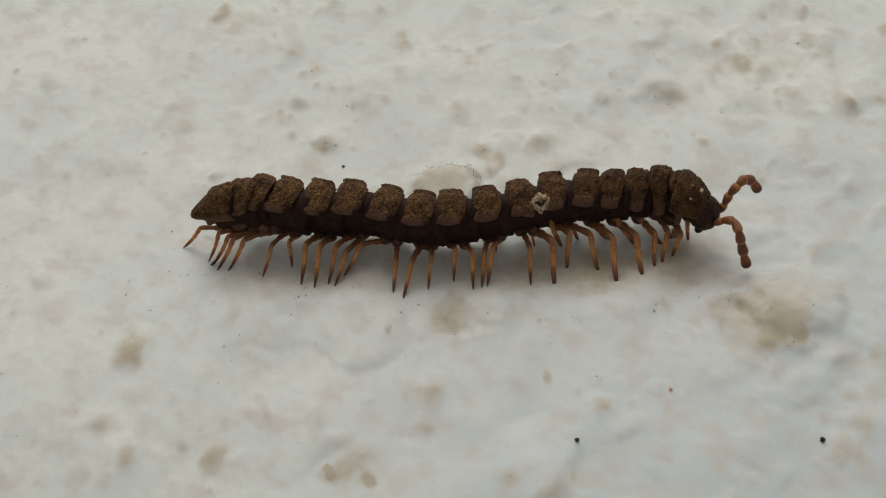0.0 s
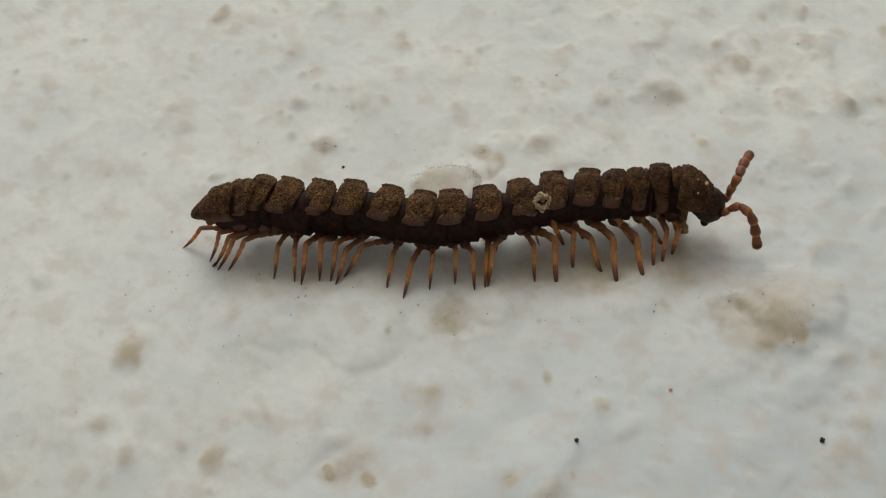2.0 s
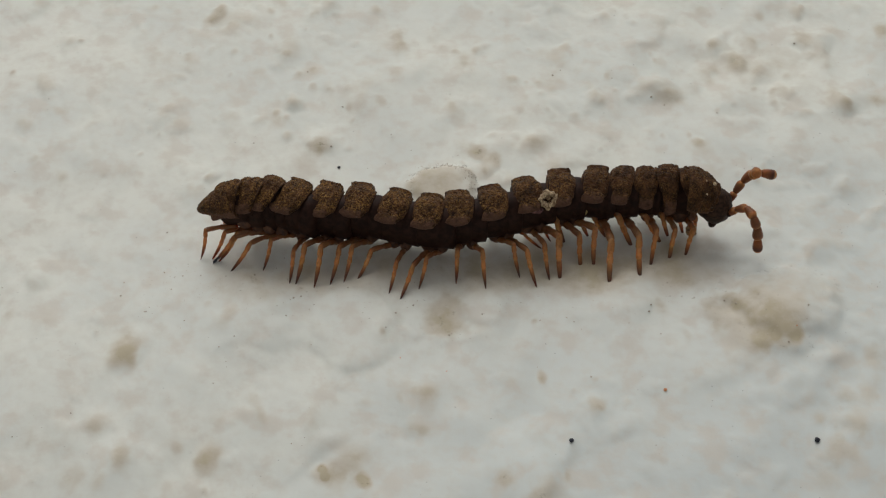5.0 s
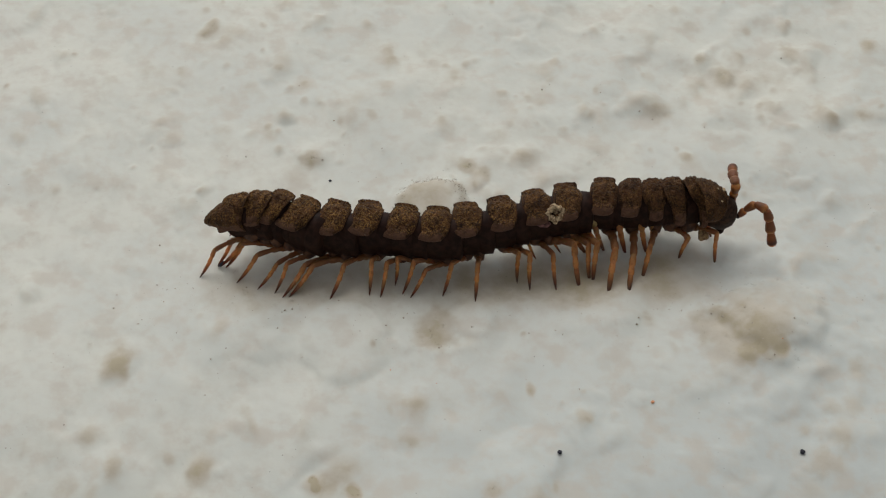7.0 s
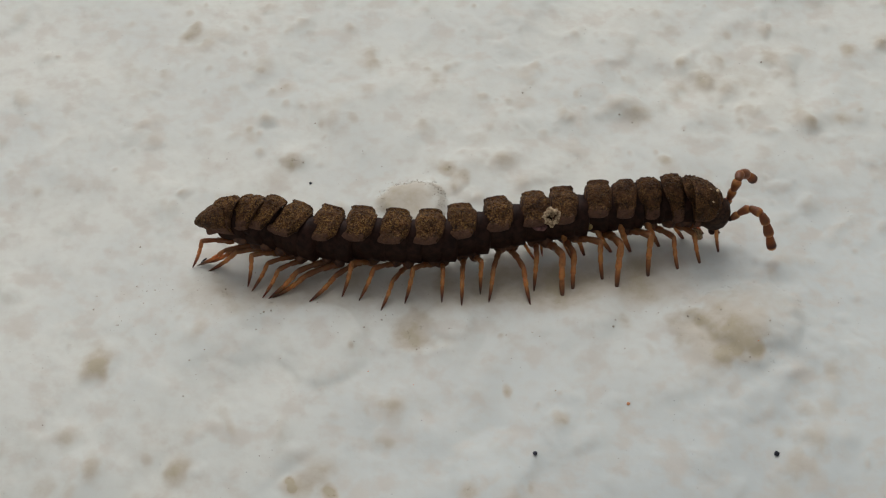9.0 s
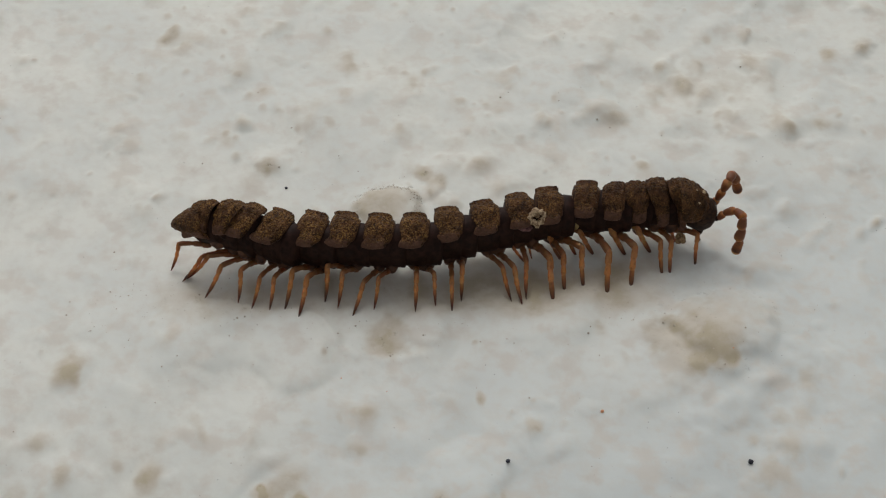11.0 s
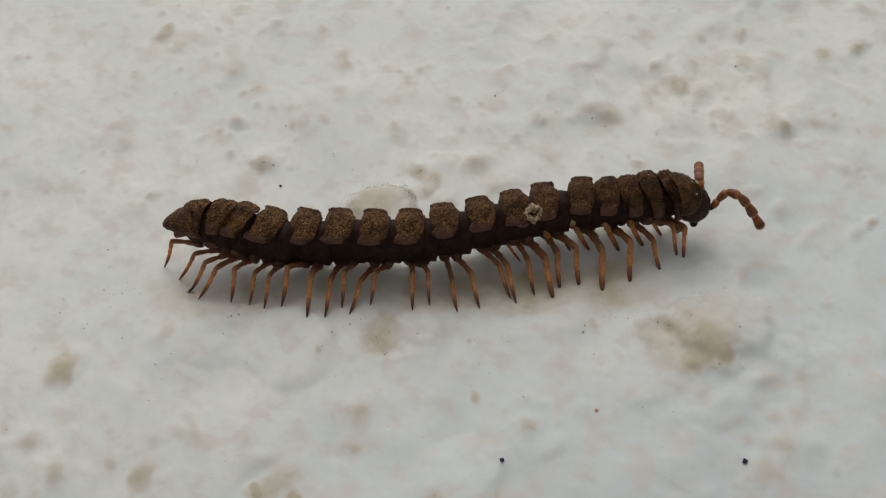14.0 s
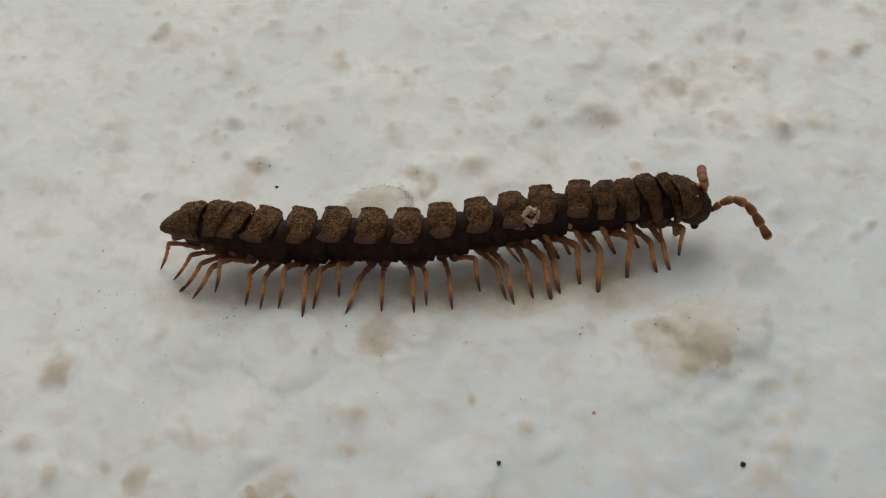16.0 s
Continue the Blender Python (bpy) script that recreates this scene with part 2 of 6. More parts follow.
STAINS_AND_SHADE_FRONT_LEFT = [
    (-12.2, -5.4, 0.58, 1.25), (-12.9, -6, 0.84, 0.35), (-12.3, -4.2, 0.31, 0.5), (-16.1, -2, 0.37, 0.5), (-17, -3.5, 0.3, 0.6), (-15.5, -3.6, 0.59, 0.4),
    (-8.3, -4.2, 0.58, 0.3), (-12.7, -8.8, 0.61, 0.6), (-15.1, -9.4, 0.52, 0.5), (-11.6, -10.5, 0.51, 0.8), (-13.4, -11, 0.55, 0.7), (-12.4, -11.3, 0.42, 0.6),
    (-9.7, -9.7, 0.3, 0.8), (-8.5, -10.4, 0.57, 0.9), (-8.1, -9.8, 0.55, 0.45), (-6.4, -8.6, 0.28, 0.7), (-6.9, -7.6, 0.39, 0.45), (-9.9, -11.6, 0.38, 0.6),
    (-10.1, -7.6, 0.3, 0.35), (-7.7, -5.9, 0.39, 0.25), (-8.2, -8.6, 0.34, 0.35), (-15.5, -7.3, 0.44, 0.25), (-11.8, -5.9, 0.27, 0.7),
    # the last of these paints brown shade beneath the animal
    (-3.5, -6, 0.26, 0.3), (-4.9, -5.1, 0.22, 0.5), (-5.1, -1.1, 0.59, 0.45),
]
STAINS_AND_SHADE_FRONT_MIDDLE = [
    (0.3, -3.8, 0.98, 1.6), (1.6, -4.3, 0.57, 0.5), (-2.8, -7.8, 0.3, 0.5), (0.4, -7.2, 0.86, 0.35), (-3.7, -11.2, 0.79, 0.75), (-4.0, -10.65, 0.2, 2.6), (-3.98, -11.15, 0.2, 2.6),
    (-2.5, -11.45, 0.26, 2.2), (-3, -10.3, 1.05, 0.4), (-0.4, -9.3, 0.34, 0.6), (4, -6.6, 0.3, 1), (4, -3.7, 0.18, 0.8), (-2.1, -4.3, 0.18, 0.8),
    (2.6, -11.4, 0.37, 1), (4.9, -11.1, 0.27, 0.9), (3.8, -12.1, 0.74, 1), (3.5, -9.4, 0.55, 0.35), (6.1, -8, 0.24, 0.8), (-1.4, -7.7, 0.19, 0.6),
    # the last two tint the ground brown for the body's shade
    (-1.1, -5.8, 0.48, 0.3), (1.5, -0.9, 0.68, 0.6), (-1.9, -1, 0.59, 0.5),
]
STAINS_AND_SHADE_FRONT_RIGHT = [
    (11.8, -4.5, 1.6, 0.9), (11.1, -3.6, 0.8, 0.6), (13.2, -4.3, 1.0, 0.75), (11.8, -3.1, 0.45, 1.3), (13.5, -2.9, 1.7, 0.45), (12.5, -5.2, 0.6, 0.7), (13.7, -5.0, 0.3, 1.2), (8.8, -3, 0.5, 0.7),
    (7.9, -10.1, 0.72, 0.35), (14.2, -8.6, 0.39, 0.6), (15.6, -9, 0.74, 0.6), (14.9, -10.1, 0.73, 0.5), (16.7, -6, 0.58, 0.8),
    (16.1, -7.3, 0.44, 0.5), (6.9, -5.9, 0.48, 0.25), (9.4, -7.5, 0.3, 0.4), (6, -6.7, 0.17, 0.5), (13.1, -4.8, 0.27, 1.6), (9.8, -4.8, 0.27, 0.6),
    # first three: brown shade below the front half, put in as colour
    (9.6, -0.1, 0.83, 0.6), (6.1, -0.8, 0.92, 0.7), (3.8, -1.1, 0.68, 0.6), (14.3, -11.4, 0.51, 0.5), (10.6, -11.5, 0.5, 0.4),
]
STAINS_AND_SHADE = STAINS_BACK_LEFT + STAINS_BACK_MIDDLE + STAINS_BACK_RIGHT + STAINS_AND_SHADE_FRONT_LEFT + STAINS_AND_SHADE_FRONT_MIDDLE + STAINS_AND_SHADE_FRONT_RIGHT
# small sand grains that show through the paint: x, y, radius
BUMPS = [
    (10.38, 14.48, 0.59), (12.64, 13.09, 0.42), (17.51, 13.34, 0.67), (20.60, 13.86, 0.42), (13.57, 16.16, 0.42),
    (10.10, 9.97, 0.76), (14.45, 11.54, 0.63), (20.02, 9.13, 0.71), (17.96, 8.81, 0.34), (21.05, 8.40, 0.25),
    (4.93, 12.41, 0.63), (4.08, 6.43, 0.67), (20.17, 2.15, 0.46), (4.00, -6.62, 0.27), (5.86, -7.84, 0.29),
    (15.49, -7.50, 0.34), (-12.12, -5.34, 0.84), (-12.57, -8.78, 0.59), (-11.49, -10.34, 0.53), (-8.45, -10.32, 0.67),
    (-4.62, -8.46, 0.59), (-8.33, -3.72, 0.42), (-6.56, -8.21, 0.32), (-4.01, -10.93, 0.46), (-2.89, -10.54, 0.74),
    (-0.27, -7.34, 0.59), (-0.86, -8.96, 0.46), (11.21, 6.15, 0.34), (0.60, 8.20, 0.55), (-2.99, 10.02, 0.50),
    (-6.76, 12.68, 0.63), (-11.03, 11.46, 0.55), (-9.33, 15.07, 0.63),
]
# loose sand bedded in the paint, ever more of it towards the back: x, y, radius, share
SEED = np.random.RandomState(8)
GRAINS = []
while len(GRAINS) < 380:
    gx, gy, size, share = SEED.uniform(-22, 23.5), SEED.uniform(-14, 19), 0.16 + 0.5 * SEED.rand() ** 2.2, SEED.rand()
    if SEED.rand() < (0.10 if gy < 2.5 else 0.35 + 0.025 * (gx + 20)):
        GRAINS.append((gx, gy, size, share))
# torn edges of the paint, as bent lines of x, y
RIDGES = [
    [(-5.8, -2.4), (-4.0, -2.5), (-2.2, -2.6), (-1.5, -3.6)],
    [(0.7, -1.3), (2.7, -2.0), (5.0, -2.1), (7.5, -1.9)],
    [(11.7, -1.4), (12.7, -1), (14.7, -1.1), (15.3, -1.7), (15.8, -2.6)],
    [(15.8, -2.6), (16.8, -3.3), (16.8, -5.2)],
    [(-5.4, -2.5), (-4.1, -2.1), (-3.2, -2.4), (-2.3, -2.7), (-1.7, -3.2), (-1.4, -4.1), (-0.8, -4.7)],
    [(-0.8, -3.6), (-0.5, -4.5), (0.4, -4.8), (1.5, -4.6)],
    [(9.1, -0.8), (10.9, -0.3), (12.8, -0.2)],
]


def lump(x, y, cx, cy, r, wobble):
    d = np.hypot(x - cx, (y - cy) * 0.76) / (r * 1.35 * wobble)
    return np.clip(1 - d * d, 0, 1) ** 2.4


def swell(v, lo, hi):
    k = np.clip((v - lo) / (hi - lo), 0, 1)
    return k * k * (3 - 2 * k)


def near_line(x, y, points):
    """Distance from a bent line."""
    best = np.full(x.shape, 1e9)
    for (ax, ay), (bx, by) in zip(points, points[1:]):
        dx, dy = bx - ax, by - ay
        k = np.clip(((x - ax) * dx + (y - ay) * dy) / (dx * dx + dy * dy), 0, 1)
        best = np.minimum(best, np.hypot(x - ax - k * dx, y - ay - k * dy))
    return best


def ground_shape(x, y):
    """Height, two masks of dirt and painted shade, and coolness of the ground at x, y in mm."""
    wobble = 1 + 0.34 * perlin(x * 0.55, y * 0.55, 9) + 0.18 * perlin(x * 1.3, y * 1.3, 8)
    ragged = wobble + 0.22 * perlin(x * 1.6, y * 1.6, 19) + 0.24 * perlin(x * 3.1, y * 3.1, 18)
    # the noise is bent by itself, so that its lumps are no neat rounds
    wx, wy = x + 0.5 * perlin(x * 0.5, y * 0.4, 11), y + 0.5 * perlin(x * 0.5 + 9, y * 0.4, 12)
    ny = wy * 0.92
    h = 0.30 * perlin(x * 0.13, y * 0.11, 1) + 0.20 * perlin(wx * 0.30 + 3, ny * 0.30, 2)
    h = h + 0.042 * perlin(wx * 0.7, ny * 0.7 + 7, 3) + 0.012 * perlin(x * 2.1, y * 1.7, 4)
    # sand grains under the paint, large and small, where it has worn thin
    coarse = swell(perlin(wx * 0.44 + 11, ny * 0.44, 5), -0.05, 0.65)
    small = swell(perlin(wx * 0.9 + 5, ny * 0.9, 13), 0.05, 0.65)
    grit = swell(perlin(wx * 1.7 + 5, ny * 1.7, 16), 0.26, 0.60)
    h = (h + 0.12 * coarse + 0.065 * small + 0.016 * grit) * (0.72 + 0.36 * swell(x + 0.5 * y, -4, 18))
    # the wall curves gently away before and behind the animal
    h = h - 0.0035 * np.clip(-2.5 - y, 0, 14) ** 2 - 0.0018 * np.clip(y - 3, 0, 16) ** 2
    worn = swell(perlin(x * 0.12, y * 0.12 + 5, 6), -0.25, 0.35)
    stain_shade = (0.35 + 0.45 * worn) * (0.35 * coarse ** 1.5 + 0.62 * small + 0.35 * grit) + 0.22 * swell(perlin(wx * 0.25, ny * 0.25 + 5, 14), 0.05, 0.5)
    grime_shade = 0.3 * small * worn + 0.3 * grit * worn
    grains = GRAINS if x.size > 9 else [g for g in GRAINS if abs(g[0] - x[0]) < 2 and abs(g[1] - y[0]) < 2]
    # warm shade beneath the animal, painted into the ground colour along its path
    body_shade = swell(-np.abs(y + 1.2 - 0.05 * x) - 1.3 * perlin(x * 0.4, y * 0.4, 21), -2.2, -0.4) * swell(-np.abs(x - 1), -12.5, -8)
    stain_shade = stain_shade + (0.85 + 0.5 * swell(x, -2, 5)) * body_shade
    grime_shade = grime_shade + 0.3 * body_shade
    for cx, cy, r, t in LUMPS:
        k = lump(wx, wy, cx, cy, r, wobble)
        h = h + t * k
        rim = np.clip(1 - np.abs(np.hypot(wx - cx, wy - cy) / (r * wobble) - 1.0) * 4, 0, 1)
        grime_shade = np.maximum(grime_shade, 0.35 * rim * np.clip(perlin(x * 0.7, y * 0.7, 7) * 4, 0, 1))
    for cx, cy, r, t, dirt in FLAKES:
        d = np.hypot(wx - cx, wy - cy) / (r * wobble)
        h = h + t * swell(-d, -1.0, -0.62 - 0.25 * perlin(x * 0.4, y * 0.4, 15))
        grime_shade = np.maximum(grime_shade, dirt * np.exp(-((d - 0.92) / 0.13) ** 2))
        stain_shade = stain_shade + 0.6 * dirt * swell(-d, -1.0, -0.8)
    for cx, cy, r, s in STAINS_AND_SHADE:
        h = h + (0.06 if s < 1 else 0.02) * min(r, 1.2) * lump(wx, wy, cx, cy, r, wobble)
        k = lump(wx, wy, cx, cy, r, ragged)
        stain_shade = stain_shade + 1.15 * s * k
        grime_shade = np.maximum(grime_shade, (0.5 if s >= 1 else 0.3) * s * k * k)
    for cx, cy, r in BUMPS:
        k = lump(wx, wy, cx, cy, r, wobble)
        share = (cx * 7.3 + cy * 3.1) % 1.0
        h = h + (0.10 + 0.08 * share) * r * k
        stain_shade = stain_shade + (0.4 + 0.4 * share) * k
    for cx, cy, r, t in grains:
        near = (np.abs(x - cx) < 2.2 * r) & (np.abs(y - cy) < 2.6 * r)
        k = lump(wx[near], wy[near], cx, cy, r, ragged[near])
        h[near] += (0.08 + 0.13 * t) * r * k
        stain_shade[near] += (0.2 + 0.7 * t * t) * k
        grime_shade[near] += 0.35 * t * t * k
    for points in RIDGES:
        d = near_line(wx, wy, points) / (0.26 + 0.14 * perlin(x * 0.8, y * 0.8, 17))
        k = np.exp(-d * d)
        h = h + 0.05 * k
        grime_shade = np.maximum(grime_shade, 0.3 * np.exp(-((d - 1.3) ** 2) * 2))
    # the paint colour turns greyer and cooler towards the front right, and not far out
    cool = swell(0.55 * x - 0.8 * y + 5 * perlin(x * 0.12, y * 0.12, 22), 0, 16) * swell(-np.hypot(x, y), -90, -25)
    return h, np.clip(stain_shade, 0, 3), np.clip(grime_shade, 0, 1), cool


def ground_height(x, y):
    return float(ground_shape(np.array([float(x)]), np.array([float(y)]))[0][0])


def spread(lo, hi, step, reach):
    """Coordinates every step from lo to hi, then ever wider out to reach."""
    far = [step * 1.35 ** k for k in range(1, 60)]
    out = np.cumsum(far)
    out = out[out < reach]
    return np.concatenate([lo - out[::-1], np.arange(lo, hi, step), hi + out])


def build_ground():
    xs, ys = spread(-22.5, 23.5, 0.075, 4000), spread(-14.5, 19.5, 0.08, 4000)
    gx, gy = np.meshgrid(xs, ys)
    h, stain_shade, grime_shade, cool = ground_shape(gx.ravel(), gy.ravel())
    nx, ny = len(xs), len(ys)
    co = np.stack([gx.ravel(), gy.ravel(), h], 1) * 0.001
    i = np.arange(nx * ny).reshape(ny, nx)
    quads = np.stack([i[:-1, :-1], i[:-1, 1:], i[1:, 1:], i[1:, :-1]], -1).reshape(-1, 4)
    me = bpy.data.meshes.new("ground")
    me.vertices.add(len(co))
    me.vertices.foreach_set("co", co.ravel())
    me.loops.add(quads.size)
    me.loops.foreach_set("vertex_index", quads.ravel())
    me.polygons.add(len(quads))
    me.polygons.foreach_set("loop_start", np.arange(len(quads)) * 4)
    me.polygons.foreach_set("use_smooth", np.ones(len(quads), bool))
    me.update(calc_edges=True)
    for name, v in (("stain_shade", stain_shade), ("grime_shade", grime_shade), ("cool", cool)):
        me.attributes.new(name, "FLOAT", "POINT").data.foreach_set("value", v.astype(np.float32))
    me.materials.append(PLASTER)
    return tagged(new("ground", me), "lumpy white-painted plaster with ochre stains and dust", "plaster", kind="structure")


ground = build_ground()


# ---- mesh helpers ----
def part(name, bm, material, parent=None, label=""):
    """Links a bmesh, drawn in mm, as one smooth mesh object under its thing or part."""
    bmesh.ops.recalc_face_normals(bm, faces=bm.faces)
    bmesh.ops.scale(bm, vec=(0.001, 0.001, 0.001), verts=bm.verts)
    me = bpy.data.meshes.new(name)
    for f in bm.faces:
        f.smooth = True
    bm.to_mesh(me)
    bm.free()
    me.materials.append(material)
    ob = new(name, me)
    ob.parent = parent
    return tagged(ob, label)


def tube(bm, stations, sides=14, along=None, flat=1.0):
    """A closed skin round stations (x, y, z, radius) that run along x; along=(from, to) marks each ring's share of the limb."""
    layer = bm.verts.layers.float.get("along") or bm.verts.layers.float.new("along")
    loops, n = [], len(stations)
    for k, (x, y, z, r) in enumerate(stations):
        loop = []
        for s in range(sides):
            a = 2 * math.pi * s / sides
            v = bm.verts.new((x, y + r * math.cos(a), z + r * flat * math.sin(a)))
            if along:
                v[layer] = along[0] + (along[1] - along[0]) * k / (n - 1)
            loop.append(v)
        loops.append(loop)
    for p, q in zip(loops, loops[1:]):
        for s in range(sides):
            bm.faces.new((p[s], p[(s + 1) % sides], q[(s + 1) % sides], q[s]))
    bm.faces.new(loops[0])
    bm.faces.new(loops[-1])
    return bm


def pebble(size, seed, rough=0.25, squash=0.7, detail=2):
    """An uneven crumb of that size in mm, its foot near z = 0."""
    bm = bmesh.new()
    bmesh.ops.create_icosphere(bm, subdivisions=detail, radius=size / 2)
    for v in bm.verts:
        n = noise.noise(v.co * (2.2 / size) + Vector((seed * 3.1, seed * 1.7, 0)))
        n += 0.5 * noise.noise(v.co * (5 / size) + Vector((0, seed * 2.3, seed)))
        v.co *= 1 + rough * n
        v.co.z = v.co.z * squash + size * squash * 0.42
    return bm


# ---- the animal ----
millipede = new("millipede")
tagged(millipede, "dark brown flat-backed millipede with amber legs crawling over the plaster", "millipede")
# the rings from tail (0) to neck (18) and the head (19), in mm and degrees
WIDTH = (1.15, 1.62, 1.88, 1.94, 1.93, 1.90, 1.87, 1.87, 1.85, 1.83, 1.83, 1.88, 2.02, 2.04, 2.10, 2.12, 2.12, 2.08, 1.98, 1.95)
LENGTH = (0.95, 1.24, 1.14, 1.06, 1.08, 1.08, 1.08, 1.08, 1.08, 1.08, 1.08, 1.08, 1.06, 1.04, 1.0, 0.96, 0.90, 0.76, 0.90, 1.42)
COLLAR = (1.2, 1.3, 1.4, 1.6, 2.0, 2.0, 2.0, 2.0, 2.0, 2.0, 2.0, 2.0, 1.9, 1.7, 1.6, 1.4, 1.3, 1.3, 1.7, 1.2)
SWEEP = (0.18, 0.20, 0.26, 0.28, 0.26, 0.22, 0.18, 0.15, 0.12, 0.10, 0.08, 0.05, 0.0, -0.04, -0.10, -0.24, -0.44, -0.62, -0.42, -0.05)
HEIGHT = (2.0, 2.46, 2.42, 2.33, 2.20, 2.1, 2.1, 2.1, 2.1, 2.1, 2.1, 2.1, 2.1, 2.1, 2.16, 2.24, 2.36, 2.42, 2.58, 1.70)
PITCH = (-28, -25, -14, -6, 0, 0, 0, 0, 0, 0, 0, 0, 0, 0, 0, 2, 5, 10, 26, 20)
TOP = (0.34, 0.54, 0.62, 0.66, 0.66, 0.66, 0.66, 0.66, 0.66, 0.66, 0.66, 0.66, 0.68, 0.68, 0.68, 0.68, 0.68, 0.68, 0.68, 0.62)
BELLY = (-0.6, -1.34, -1.54, -1.58, -1.54, -1.54, -1.54, -1.54, -1.54, -1.54, -1.48, -1.36, -1.28, -1.30, -1.36, -1.42, -1.48, -1.56, -1.60, -0.4)
DROOP = (0.2, 0.34, 0.28, 0.18, 0.06, 0, 0, 0, 0, 0, 0, 0, 0, 0, 0.20, 0.50, 0.90, 1.22, 1.12, 1.05)
SOIL = (0.7, 0.8, 0.95, 1, 1, 1, 1, 1, 0.95, 0.9, 0.8, 0.7, 0.6, 0.52, 0.44, 0.40, 0.38, 0.38, 0.40, 0.42)
HIP_OUT = 0.4


def back_plate(k):
    """One granulated plate: a high round vault, and at either side a shorter keel that ends in a smooth, thick, rounded lip."""
    bm = bmesh.new()
    layer, soil = bm.verts.layers.float.new("side"), bm.verts.layers.float.new("soil")
    # plates at either end of the body stand clear of one another
    w, length, sweep = WIDTH[k] / 2, LENGTH[k] / 2 * (0.84 if k in (1, 2, 3) or k > 13 else 0.96), SWEEP[k]
    dome = 0.78 * w
    nu, nv = 36, 60
    top, low = [], []
    for j in range(nv + 1):
        v = -1 + 2 * j / nv
        side = abs(v)
        lobe = max(0.0, (side - 0.30) / 0.70)
        root = swell(side, 0.42, 0.62)
        corner = max(0.0, side - 0.66) / 0.34
        a, b = [], []
        for i in range(nu + 1):
            u = -1 + 2 * i / nu
            # the keels are shorter than the vault; front corners are round, hind corners drawn out
            half = length * (1 - 0.18 * swell(side, 0.54, 0.70) + (0.10 if 11 < k < 14 else 0.02) * swell(side, 0.74, 0.94))
            pull = 1 - (0.17 if u > 0 else 0.05) * corner ** 3
            x = half * u * pull - sweep * lobe ** 1.4 * (0.75 - 0.25 * u) - 0.05 * corner ** 3 * max(0.0, -u) ** 3
            y = w * v * (1 - 0.04 * abs(u) ** 3 - 0.05 * corner * abs(u) ** 2.4)
            x += 0.04 * noise.noise(Vector((x * 2.1, y * 2.1, k * 7.7)))
            y += 0.03 * noise.noise(Vector((y * 1.9, x * 2.3, k * 4.1)))
            # the vault and the keel run into one another
            off = w * side
            vault = TOP[k] - dome + (math.sqrt(dome * dome - off * off) if off < 0.94 * dome else 0.341 * dome - 3 * (off - 0.94 * dome))
            keel = TOP[k] - 0.20 - 0.10 * max(0.0, side - 0.6) + 0.05 * u * corner - DROOP[k] * max(0.0, (side - 0.35) / 0.65) ** 1.5
            z = math.log(math.exp(14 * vault) + math.exp(14 * keel)) / 14
            z -= 0.07 * abs(u) ** 3 * (1 - corner) + 0.06 * max(0.0, side - 0.9) / 0.1
            # grains, three cross rows of bosses and the furrow between them
            n = noise.noise(Vector((x * 7, y * 7, k * 5.3))) * 0.04 + noise.noise(Vector((x * 14, y * 14, k * 1.3))) * 0.045
            n += noise.noise(Vector((x * 2.5, y * 2.5, k * 3.7))) * 0.05
            n += 0.035 * math.cos(u * 8.6) * (0.55 + 0.45 * math.cos(v * 15 + k))
            n *= 1 - 0.75 * min(1.0, max(0.0, side - 0.86) / 0.06)
            edge = min(1.0, (1 - abs(u)) * 6) * min(1.0, (1 - side) * 8)
            rim = 0.20 * lobe + 0.14
            p = bm.verts.new((x, y, z + n * edge - 0.05 * (1 - edge)))
            q = bm.verts.new((x * (1 - 0.06 * lobe), y * (1 - 0.10 * lobe), z - rim))
            p[layer], q[layer] = min(side, 0.925), 1.0
            p[soil] = q[soil] = SOIL[k] * (0.8 + 0.2 * swell(-side, -0.95, -0.5))
            a.append(p)
            b.append(q)
        top.append(a)
        low.append(b)
    for j in range(nv):
        for i in range(nu):
            bm.faces.new((top[j][i], top[j][i + 1], top[j + 1][i + 1], top[j + 1][i]))
            bm.faces.new((low[j][i], low[j + 1][i], low[j + 1][i + 1], low[j][i + 1]))
    # the rim bulges between its upper and its lower edge
    loop = [(0, i) for i in range(nu)] + [(j, nu) for j in range(nv)] + [(nv, i) for i in range(nu, 0, -1)] + [(j, 0) for j in range(nv, 0, -1)]
    belts = []
    for share, bulge in ((0.22, 0.055), (0.5, 0.085), (0.78, 0.06)):
        belt = []
        for j, i in loop:
            p, q = top[j][i].co, low[j][i].co
            out = Vector(((i - nu / 2) / nu * 0.8, (j - nv / 2) / nv * 2.4, 0))
            v = bm.verts.new(p.lerp(q, share) + out.normalized() * (bulge + 0.015 * noise.noise(p * 5)))
            v[layer], v[soil] = (1.0 if j in (0, nv) else 0.7), 0.3 * SOIL[k]
            belt.append(v)
        belts.append(belt)
    belts = [[top[j][i] for j, i in loop]] + belts + [[low[j][i] for j, i in loop]]
    for p, q in zip(belts, belts[1:]):
        for n in range(len(loop)):
            m = (n + 1) % len(loop)
            bm.faces.new((p[n], p[m], q[m], q[n]))
    return bm


